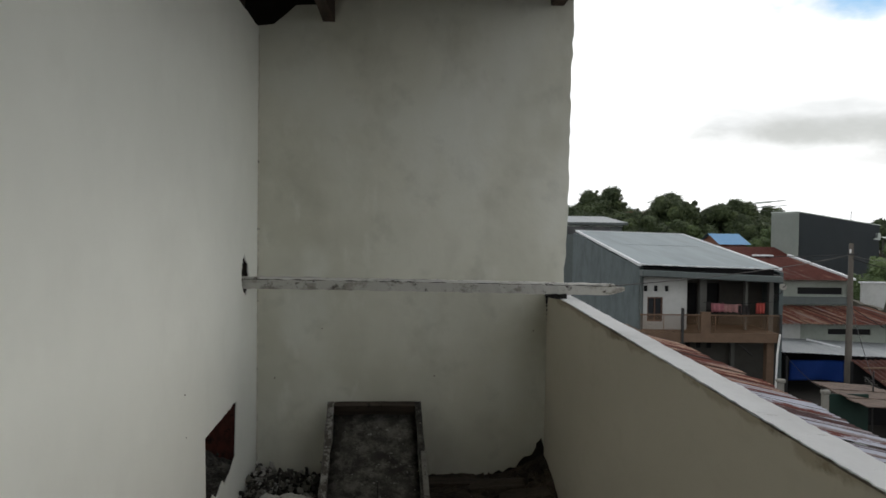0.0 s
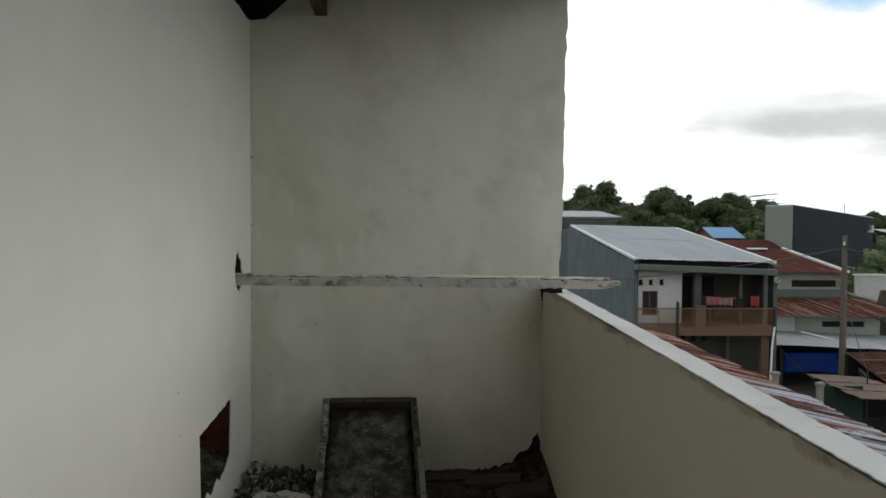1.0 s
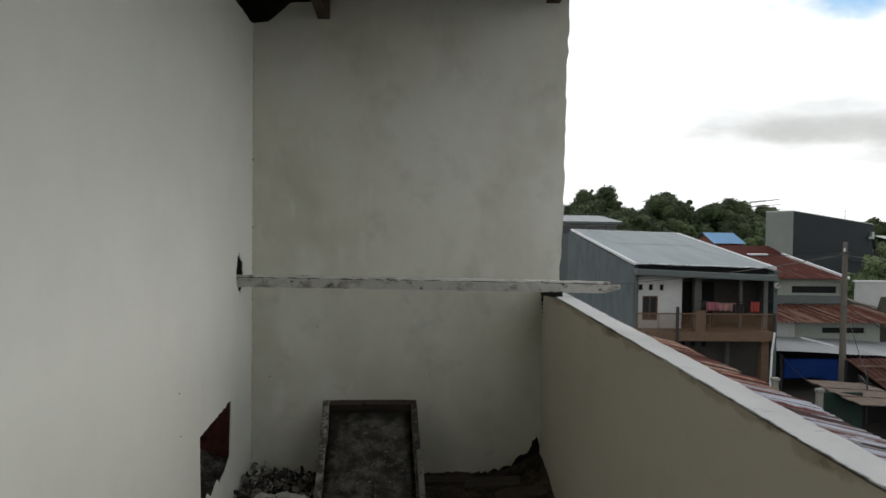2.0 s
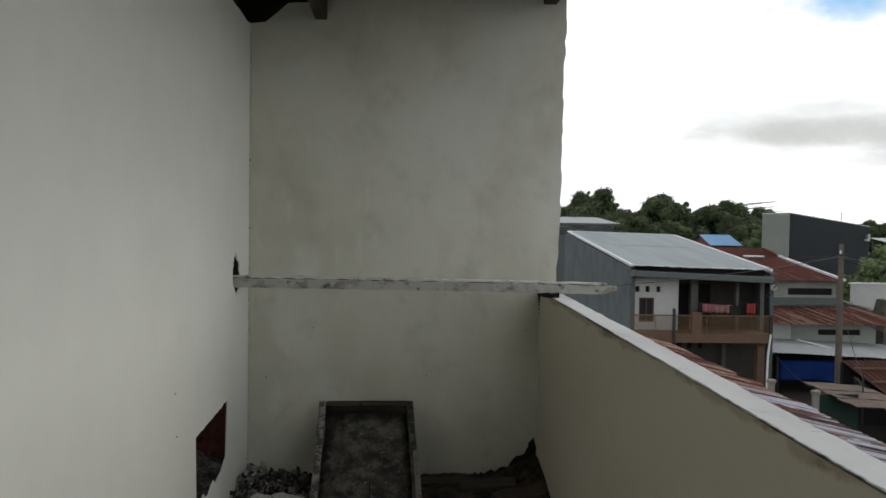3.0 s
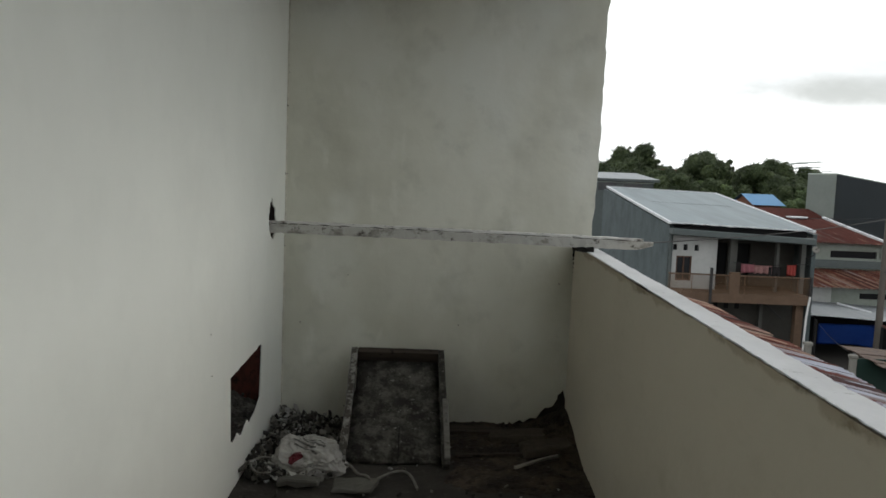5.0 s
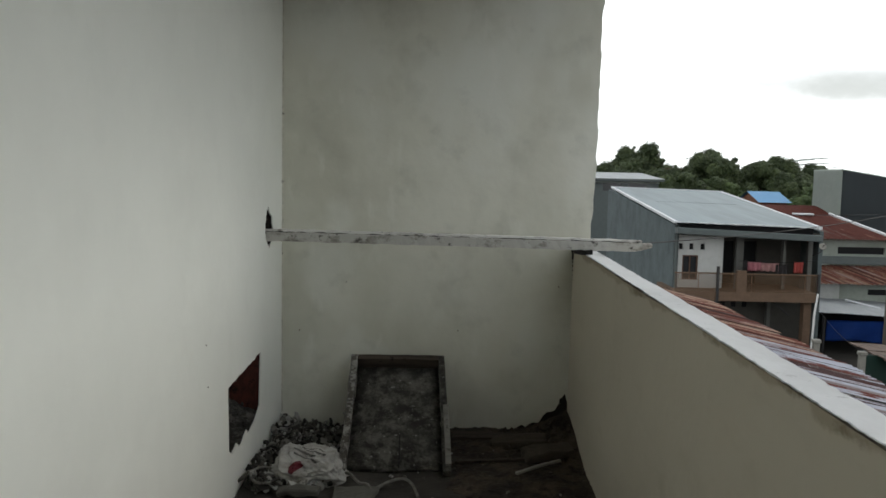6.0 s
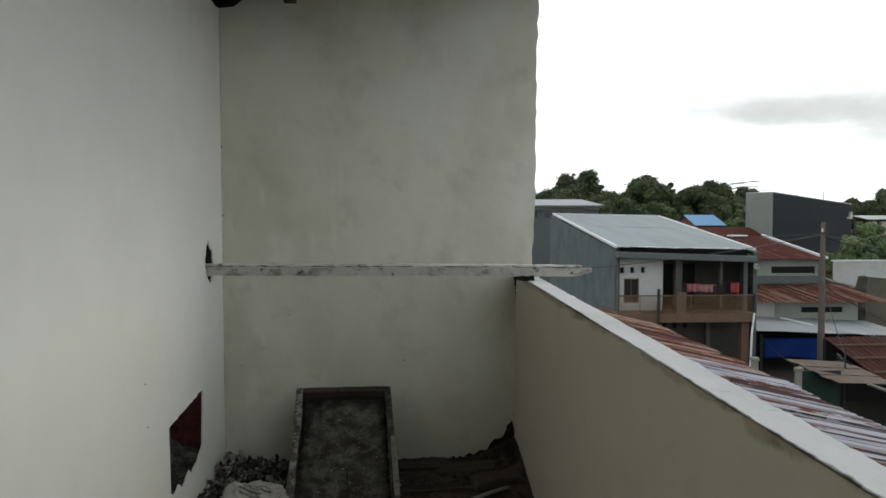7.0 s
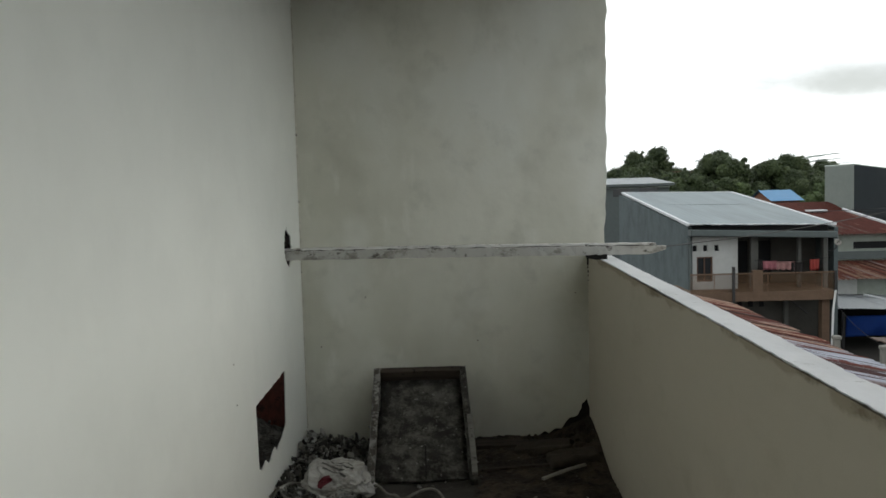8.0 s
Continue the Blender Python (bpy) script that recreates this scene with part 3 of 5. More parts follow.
def flake(bm, at, size, r):
    """A thin angular scrap lying at any slant."""
    n = r.randint(4, 6)
    rot = Euler((r.gauss(0, 0.8), r.gauss(0, 0.8), r.uniform(0, 6))).to_matrix()
    th = r.uniform(0.0015, 0.006)
    rim = [(size * r.uniform(0.6, 1.2) * math.cos(k * math.tau / n + r.uniform(-0.3, 0.3)), size * r.uniform(0.4, 0.9) * math.sin(k * math.tau / n)) for k in range(n)]
    low = [bm.verts.new(rot @ Vector((x, y, -th)) + Vector(at)) for x, y in rim]
    top = [bm.verts.new(rot @ Vector((x * 0.9, y * 0.9, th + r.uniform(-0.002, 0.002))) + Vector(at)) for x, y in rim]
    bm.faces.new(low[::-1])
    bm.faces.new(top)
    for k in range(n):
        bm.faces.new((low[k], low[(k + 1) % n], top[(k + 1) % n], top[k]))


def hole_sill():
    """A slope of crumbled mortar that fills the foot of the hole."""
    bm, r, n, m, g = bmesh.new(), random.Random(21), 40, 12, []
    for i in range(n + 1):
        y, row = 3.93 + 0.56 * i / n, []
        for j in range(m + 1):
            x = LX - 0.012 - 0.165 * j / m
            z = 0.205 + (-0.11 + 0.33 * (y - 3.93)) * j / m + 0.06 * (y - 3.93) + 0.014 * noise.noise((x * 22, y * 22, 1)) + 0.006 * noise.noise((x * 70, y * 70, 1))
            row.append(bm.verts.new((x, y, z)))
        g.append(row)
    for a, b in zip(g, g[1:]):
        for j in range(m):
            bm.faces.new((a[j], a[j + 1], b[j + 1], b[j]))
    for _ in range(45):
        y, d = r.uniform(3.95, 4.48), r.random()
        lump(bm, (LX - 0.014 - 0.15 * d, y, 0.21 + (-0.11 + 0.33 * (y - 3.93)) * d + 0.06 * (y - 3.93)), r.uniform(0.006, 0.016), r)
    return bm


def rough_floor():
    bm = bmesh.new()
    nx, ny = 34, 220
    g = []
    for j in range(ny + 1):
        y = BY + (EY + 0.03 - BY) * j / ny
        row = []
        for i in range(nx + 1):
            x = LX - 0.06 + (RX + 0.08 - LX + 0.06) * i / nx
            h = 0.010 * noise.noise((x * 3, y * 3, 0)) + 0.006 * noise.noise((x * 11, y * 11, 3))
            row.append(bm.verts.new((x, y, h)))
        g.append(row)
    for a, b in zip(g, g[1:]):
        for i in range(nx):
            bm.faces.new((a[i], a[i + 1], b[i + 1], b[i]))
    edge = [e for e in bm.edges if e.is_boundary]
    got = bmesh.ops.extrude_edge_only(bm, edges=edge)
    vs = [v for v in got["geom"] if isinstance(v, bmesh.types.BMVert)]
    for v in vs:
        v.co.z = -0.2
    return bm


terrace_shell()


def terrace_roof():
    ro = thing("roof", "old corrugated zinc terrace roof on dark timber purlins", "roof", kind="structure")
    # The unseen stretch above and behind the camera is added to hold off skylight
    RY = BY
    for k in range(10):
        y0 = RY + k * 0.723
        part("roof_sheet", sheet(-1.7, 1.12, y0, y0 + 0.79, 2.700 + 0.004 * (k % 2), 2.725 + 0.004 * (k % 2), along="x", steps=2), M_zinc_old, ro)

    def purlin(x, w, z0, z1, y0, y1):
        bm = board(y1 - y0, z1 - z0, w, 20, 0.004, 0, int(x * 100) + 300)
        bmesh.ops.rotate(bm, verts=bm.verts, matrix=Matrix.Rotation(radians(90), 3, "Z"))
        bmesh.ops.translate(bm, verts=bm.verts, vec=(x, y0, (z0 + z1) / 2))
        part("purlin", bm, M_rafter, ro)

    purlin(-0.42, 0.062, 2.525, 2.69, RY, 5.01)
    purlin(0.838, 0.075, 2.642, 2.715, RY, 5.03)
    purlin(-0.93, 0.10, 2.47, 2.69, RY, 5.03)
    for y in (4.3, 3.0, 1.6, 0.2, -1.2):
        bm = board(2.75, 0.05, 0.045, 20, 0.003, 0, int(y * 10) + 70)
        bmesh.ops.translate(bm, verts=bm.verts, vec=(-1.65, y, 2.672))
        part("batten", bm, M_rafter, ro)


terrace_roof()


# ---- things on the terrace ----
def hanging_plank():
    p = thing("plank", "paint-splashed timber plank wedged between wall and parapet", "plank", (LX - 0.06, 4.635, 1.112))
    turn = Matrix.Rotation(radians(0.35), 3, "Y")
    # the joint is a filler strip with the gap's shade as its colour
    for nm, ln, h, d, seed, at, mat, lab in (("front_board", 2.015, 0.046, 0.030, 31, (0, 0, -0.003), M_plank, ""), ("back_board", 1.955, 0.010, 0.042, 32, (0.01, 0.012, 0.0285), M_plank_white, "thin white-splashed board on top"),
                                             ("joint", 1.94, 0.008, 0.020, 33, (0.012, 0.006, 0.0235), M_black, "dark strip standing for the shaded gap between the boards")):
        bm = board(ln, h, d, 70, 0.0022 if nm != "joint" else 0.001, 0.002, seed)
        if nm == "front_board":
            for v in bm.verts:
                k = max(0.0, (v.co.x - ln + 0.09) / 0.09)
                v.co.z += (0.020 - v.co.z) * 0.62 * k
        bmesh.ops.rotate(bm, verts=bm.verts, matrix=turn)
        bmesh.ops.translate(bm, verts=bm.verts, vec=at)
        part(nm, bm, mat, p, lab)
    b = part("wedge_block", board(0.085, 0.022, 0.085, 5, 0.004, 0, 40), M_black)
    b.location = (0.765, 4.64, 1.069)
    tagged(b, "dark wooden wedge under the plank on the parapet", "wedge")


hanging_plank()


def mortar_tub():
    W, Ln, D, T = 0.515, 0.765, 0.088, 0.034
    t = thing("mortar_tub", "cement-crusted wooden mortar tub leaning on the wall", "tub", (-0.108, 4.25, 0.045))
    t.rotation_euler = (radians(31.6), 0, radians(2.5))

    def side_board(x0, x1, top):
        return slab([(0, top), (Ln, top), (Ln, -D), (0.15, -D), (0, -0.04)], [], lambda u, v: (x0, u, v), (x1 - x0, 0, 0))

    def crust(bm, amt, seed):
        bmesh.ops.subdivide_edges(bm, edges=list(bm.edges), cuts=6, use_grid_fill=True)
        for v in bm.verts:
            v.co += Vector([noise.noise(v.co * 14 + Vector((seed, i * 7, 0))) * amt for i in range(3)])
        return bm

    def flared(bm):
        for v in bm.verts:
            v.co.x *= 1.045 - 0.055 * v.co.y / Ln
        return bm

    part("bottom_board", flared(crust(boxed(-W / 2 + T, W / 2 - T, 0.055, Ln - T, -D, -D + 0.02), 0.009, 1)), M_tub, t, smooth=True)
    # thin dark strip in place of a real split and its shade
    part("crack", boxed(0.018, 0.022, 0.06, 0.26, -D + 0.02, -D + 0.0285), M_black, t, "dark strip standing for the split in the bottom board")
    part("side", flared(crust(side_board(-W / 2, -W / 2 + T, 0.0), 0.007, 2)), M_rim, t, "side board splashed with pale cement")
    part("side", flared(crust(side_board(W / 2 - T, W / 2, -0.004), 0.007, 3)), M_tub, t)
    part("end", flared(crust(boxed(-W / 2 + T, W / 2 - T, Ln - T, Ln, -D, -0.002), 0.005, 5)), M_darkwood, t)
    r = random.Random(19)
    bm = bmesh.new()
    for _ in range(34):
        lump(bm, (-W / 2 + r.uniform(-0.004, T), r.uniform(0.1, Ln), 0.002 - abs(r.gauss(0, 0.012))), r.uniform(0.003, 0.010), r, 0.8)
    for _ in range(18):
        lump(bm, (r.uniform(-0.2, 0.2), r.uniform(0.08, Ln * 0.85), -D + 0.022), r.uniform(0.003, 0.008), r, 0.6)
    tagged(part("cement_splash", flared(bm), M_splash, t, "pale lumps of splashed cement"), kind="stuff")
    part("batten", flared(crust(boxed(W / 2 - 0.022, W / 2 + 0.004, 0.03, 0.40, -0.004, 0.012), 0.003, 6)), M_palewood, t, "pale batten nailed on the side")


mortar_tub()


def heap(name, label, n, spot, size, seed, material, category="rubble"):
    bm, r = bmesh.new(), random.Random(seed)
    for _ in range(n):
        x, y, z = spot(r)
        flake(bm, (x, y, z), r.uniform(*size), r)
    ob = part(name, bm, material)
    return tagged(ob, label, category, kind="stuff")


def corner_heap(r):
    x, y = LX + 0.02 + abs(r.gauss(0, 0.17)), r.uniform(4.05, 4.96)
    return x, y, max(0.01, (0.075 - 0.12 * (x - LX)) * r.uniform(0.25, 1))


heap("rubble_heap", "broken plaster and tile chips heaped in the corner", 1050, corner_heap, (0.010, 0.038), 51, M_flake)
heap("rubble_scatter", "loose chips scattered over the floor", 160, lambda r: (r.uniform(-0.75, 0.78), r.uniform(3.3, 4.95), 0.008), (0.005, 0.016), 52, M_flake)


def earth_heap():
    """A rough mound of soil and crumbs that rises into the corner."""
    bm, nx, ny, g = bmesh.new(), 70, 90, []
    x0, x1, y0, y1 = 0.13, RX + 0.01, 4.05, EY + 0.02
    for j in range(ny + 1):
        row = []
        for i in range(nx + 1):
            x, y = x0 + (x1 - x0) * i / nx, y0 + (y1 - y0) * j / ny
            rise = 0.105 * max(0, 1 - (0.82 - x) / 0.25) ** 1.3 * max(0, min(1, (y - 4.35) / 0.5))
            base = 0.008 * min(1, (x - x0) / 0.08) * min(1, (y - y0) / 0.12)
            rough = 0.014 * noise.noise((x * 7, y * 7, 1)) + 0.012 * abs(noise.noise((x * 18, y * 18, 4))) + 0.008 * noise.noise((x * 45, y * 45, 2))
            row.append(bm.verts.new((x, y, max(-0.02, base + rise + rough * min(1, (x - x0) / 0.05 + 0.2)))))
        g.append(row)
    for a, b in zip(g, g[1:]):
        for i in range(nx):
            bm.faces.new((a[i], a[i + 1], b[i + 1], b[i]))
    low = bmesh.ops.extrude_edge_only(bm, edges=[e for e in bm.edges if e.is_boundary])
    for v in low["geom"]:
        if isinstance(v, bmesh.types.BMVert):
            v.co.z = -0.05
    r = random.Random(53)
    for _ in range(120):
        x, y = 0.80 - abs(r.gauss(0, 0.16)), r.uniform(4.45, 4.97)
        z = 0.012 + 0.115 * max(0, 1 - (0.82 - x) / 0.25) ** 1.3 * max(0, min(1, (y - 4.35) / 0.5))
        lump(bm, (x, y, z), r.uniform(0.010, 0.032), r)
    tagged(part("earth_heap", bm, M_soil), "dark soil and crumbs mounded in the parapet corner", "soil", kind="stuff")


earth_heap()


def floor_board(label, x, y, z, rz, ry, ln, w, h, mat, seed):
    bm = board(ln, h, w, 14, min(0.004, 0.08 * h), 0.004, seed)
    ob = part("loose_board", bm, mat)
    ob.location, ob.rotation_euler = (x, y, z), (0, radians(ry), radians(rz))
    return tagged(ob, label, "board", group="loose boards in the corner")


floor_board("dark weathered board lying on the floor", 0.17, 4.84, 0.015, -3, 0, 0.42, 0.10, 0.02, M_darkwood, 61)

def broken_chunk(label, x, y, z, sx, sy, sz, rz, seed, mat):
    bm = boxed(-sx / 2, sx / 2, -sy / 2, sy / 2, -sz / 2, sz / 2, 0.006)
    bmesh.ops.subdivide_edges(bm, edges=list(bm.edges), cuts=3, use_grid_fill=True)
    for v in bm.verts:
        v.co += 0.016 * Vector([noise.noise(v.co * 17 + Vector((seed, 5 * i, 2))) for i in range(3)])
    ob = part("broken_block", bm, mat)
    ob.location, ob.rotation_euler = (x, y, z), (radians(4), radians(-5), radians(rz))
    tagged(ob, label, "rubble", group="broken blocks in the corner")


broken_chunk("dark brown broken masonry block", 0.655, 4.53, 0.050, 0.25, 0.12, 0.045, 12, 1, M_brownblock)
broken_chunk("dark brown broken masonry block under dust", 0.53, 4.74, 0.032, 0.30, 0.13, 0.04, -6, 4, M_brownblock)
broken_chunk("grey broken tile lying beside the sack", -0.27, 4.02, 0.022, 0.20, 0.13, 0.018, -6, 7, M_tile)
broken_chunk("pale plaster shard beside the sack", -0.52, 4.02, 0.03, 0.19, 0.07, 0.03, -8, 9, M_tile)
floor_board("slim pale painted batten on the floor", 0.474, 4.287, 0.03, 37.5, 0, 0.31, 0.014, 0.012, M_stick, 64)
floor_board("thin dark lath on the floor", 0.10, 4.42, 0.02, 10, 0, 0.5, 0.02, 0.012, M_darkwood, 65)


def cement_sack():
    sk = thing("sack", "crumpled white woven cement sack with red print", "sack", (-0.505, 4.225, 0.060))
    sk.rotation_euler = (0.18, 0.05, 0.25)

    def skin(d):
        crease = sum(w * (0.5 - abs(noise.noise(Vector((d.x * f, d.y * f * 0.7, d.z * f)) + Vector((f, 1, 0))))) for f, w in ((1.2, 0.40), (2.5, 0.30), (5.6, 0.13), (11.0, 0.05)))
        # a flat, square-ish bag: push the outline towards its corners
        q = 1.0 / max(0.75, (abs(d.x) ** 4 + abs(d.y) ** 4 + abs(d.z) ** 4) ** 0.25)
        c = d * (0.74 + crease) * (0.5 + 0.5 * q)
        return Vector((c.x * 0.165, c.y * 0.14, max(-0.045, c.z * 0.088)))

    bm = bmesh.new()
    bmesh.ops.create_icosphere(bm, subdivisions=6, radius=1)
    for v in bm.verts:
        v.co = skin(v.co.normalized())
    part("bag", bm, M_sack, sk, smooth=True)
    # printed rows that cannot be read, and a red corner
    def patch(u0, u1, v0, v1, n, m, turn=0.0):
        bm, g = bmesh.new(), []
        for i in range(n + 1):
            row = []
            for j in range(m + 1):
                d = Vector((u0 + (u1 - u0) * i / n, v0 + (v1 - v0) * j / m, 0.0))
                d.rotate(Euler((0, 0, turn)))
                d.z = math.sqrt(max(0.02, 1 - d.x * d.x - d.y * d.y))
                d.normalize()
                row.append(bm.verts.new(skin(d) + d * 0.0022))
            g.append(row)
        for a, b in zip(g, g[1:]):
            for j in range(m):
                bm.faces.new((a[j], a[j + 1], b[j + 1], b[j]))
        return bm

    for k, (u0, u1) in enumerate(((-0.45, 0.35), (-0.50, 0.45), (-0.40, 0.30), (-0.30, 0.50))):
        part("print_row", patch(u0, u1, 0.12 - 0.17 * k, 0.18 - 0.17 * k, 30, 4, -0.75), M_print, sk, "faded dark print")
    part("red_print", patch(-0.80, -0.50, -0.48, -0.24, 20, 16, 0.45), M_redprint, sk, "dark red printed corner")


cement_sack()


def rim_ring(name, label, at, radius, thick, tilt, mat, cat):
    pts = [(radius * math.cos(a), radius * math.sin(a), 0) for a in [k * math.tau / 28 for k in range(28)]]
    ob = part(name, tube(pts, thick, 6, True), mat, smooth=True)
    ob.location, ob.rotation_euler = at, tilt
    tagged(ob, label, cat)


rim_ring("hoop", "dull straw-coloured hoop lying on rubble", (-0.69, 4.09, 0.07), 0.06, 0.006, (0.25, 0.1, 0), M_palewood, "hoop")


def floor_strap():
    pts = [(-0.335 + 0.12 * k / 8, 4.225 - 0.15 * k / 8, 0.035 + 0.008 * math.sin(k)) for k in range(9)]
    pts += [(-0.195 + 0.21 * k / 16 + 0.03 * math.sin(math.pi * k / 16), 4.045 - 0.06 * k / 16 + 0.17 * math.sin(math.pi * k / 16), 0.03) for k in range(17)]
    ob = part("hose", tube(pts, 0.007, 6), M_palewood, smooth=True)
    tagged(ob, "beige plastic hose curled on the floor", "hose")


floor_strap()


def nails_and_chips():
    """Nail heads and knocks in the plaster."""
    for x, z in ((-0.44, 0.83), (0.19, 0.57), (-0.70, 0.55), (0.745, 0.83)):
        bm = bmesh.new()
        bmesh.ops.create_cone(bm, segments=8, radius1=0.004, radius2=0.003, depth=0.012, cap_ends=True)
        ob = part("nail", bm, M_nail)
        ob.location, ob.rotation_euler = (x, EY - 0.006, z), (radians(90), 0, 0)
        tagged(ob, "rusty nail head in the plaster wall", "nail", group="nails in the plaster")
    for y, z in ((3.60, 0.78), (3.62, 0.61)):
        bm = bmesh.new()
        bmesh.ops.create_cone(bm, segments=8, radius1=0.0025, radius2=0.002, depth=0.005, cap_ends=True)
        ob = part("nail", bm, M_nail)
        ob.location, ob.rotation_euler = (LX + 0.001, y, z), (0, radians(90), 0)
        tagged(ob, "rusty nail head in the white wall", "nail", group="nails in the plaster")
    bm, r = bmesh.new(), random.Random(77)
    for z in (1.93, 1.90, 1.81, 1.78, 1.75, 1.63, 1.52, 1.38, 0.98, 0.94, 0.91, 0.60, 2.2, 2.05):
        lump(bm, (LX + 0.001, EY - 0.002, z), r.uniform(0.003, 0.008), r, 2.2)
    tagged(part("corner_chips", bm, M_core), "small dark chips along the plaster corner", "chips", kind="stuff")
    bm = bmesh.new()
    for z, s in ((0.90, 0.007), (0.925, 0.008), (0.95, 0.010), (0.975, 0.012), (1.0, 0.016), (1.02, 0.022), (1.038, 0.026)):
        lump(bm, (RX, EY - 0.004, z), s, r, 1.4)
    tagged(part("corner_break", bm, M_black), "dark broken plaster beneath the plank end", "chips", kind="stuff")


nails_and_chips()


def corner_bead():
    """Rough bead of skim coat squeezed out where the two walls meet."""
    r = random.Random(88)
    pts = [(LX + 0.001 + r.uniform(0, 0.004), EY - 0.001 - r.uniform(0, 0.004), 0.08 + 2.36 * k / 120) for k in range(121)]
    tagged(part("corner_bead", tube(pts, 0.004, 5), M_bead, smooth=True), "rough tan bead of skim coat in the wall corner", "trim", kind="structure")


corner_bead()

def sheets(parent, a0, a1, b0, b1, za, zb, material, seed=0, amp=0.022, pitch=0.2, wide=0.8, square=False):
    """A roof of lapped corrugated sheets, ribs along y."""
    n = max(1, round((b1 - b0) / wide))
    for k in range(n):
        c0, c1 = b0 + (b1 - b0) * k / n, b0 + (b1 - b0) * (k + 1) / n + 0.04
        lift = 0.006 * (k % 2) + RNG.uniform(0, 0.006)
        part("roof_sheet", sheet(a0 + RNG.uniform(-0.05, 0.03), a1, c0, c1, za + lift, zb + lift, pitch, amp, "y", 3, 0.004, seed + k, square), material, parent)


# ---- neighbourhood ----
TERRACE = set(bpy.data.objects)
gr = part("ground", (lambda bm: (box(bm, -1500, 1500, -1500, 1500, GROUND - 2, GROUND), bm)[1])(bmesh.new()), M_ground)
TERRACE.add(gr)
tagged(gr, "packed earth ground between the houses", "ground", kind="structure")


def near_roof():
    h = thing("neighbour_house", "single-storey house under a rusting corrugated zinc roof", "house", (0, 0, 0))
    part("wall", gridwall(3.0, 23.4, GROUND, -2.2, [], 7.0, 7.15, "x"), M_house_white, h)
    part("end_wall", gridwall(1.0, 7.15, GROUND, -2.2, [], 23.25, 23.4, "y"), M_house_white, h)
    k, y = 0, 2.4
    while y < 23.4:
        tilt = 0.012 * (k % 3)
        ob = part("roof_sheet", sheet(1.0, 7.5 + 0.05 * RNG.uniform(-1, 1), y, y + 0.80, -0.47 + tilt, -1.90 + tilt, 0.2, 0.022, "x", 4, 0.006, k), M_rust_near if y + 1.5 * math.sin(k * 2.4) < 15.5 else M_rust_red, h)
        y, k = y + 0.74, k + 1
    part("barge_board", boxed(7.36, 7.42, 2.4, 23.5, -2.06, -1.93), M_palewood, h)


near_roof()


def window_unit(parent, x0, x1, z0, z1, y, cols=2, frame_mat=None):
    w = part("window", boxed(x0, x1, y + 0.05, y + 0.08, z0, z1), M_glass, parent, "dark glazed window")
    bm = bmesh.new()
    t = 0.05
    for a, b, c, d in ((x0, x0 + t, z0, z1), (x1 - t, x1, z0, z1), (x0 + t, x1 - t, z0, z0 + t), (x0 + t, x1 - t, z1 - t, z1)):
        box(bm, a, b, y - 0.01, y + 0.045, c, d)
    for i in range(1, cols):
        xm = x0 + (x1 - x0) * i / cols
        box(bm, xm - 0.02, xm + 0.02, y, y + 0.045, z0 + t, z1 - t)
    part("frame", bm, frame_mat or M_brownframe, w)
    return w


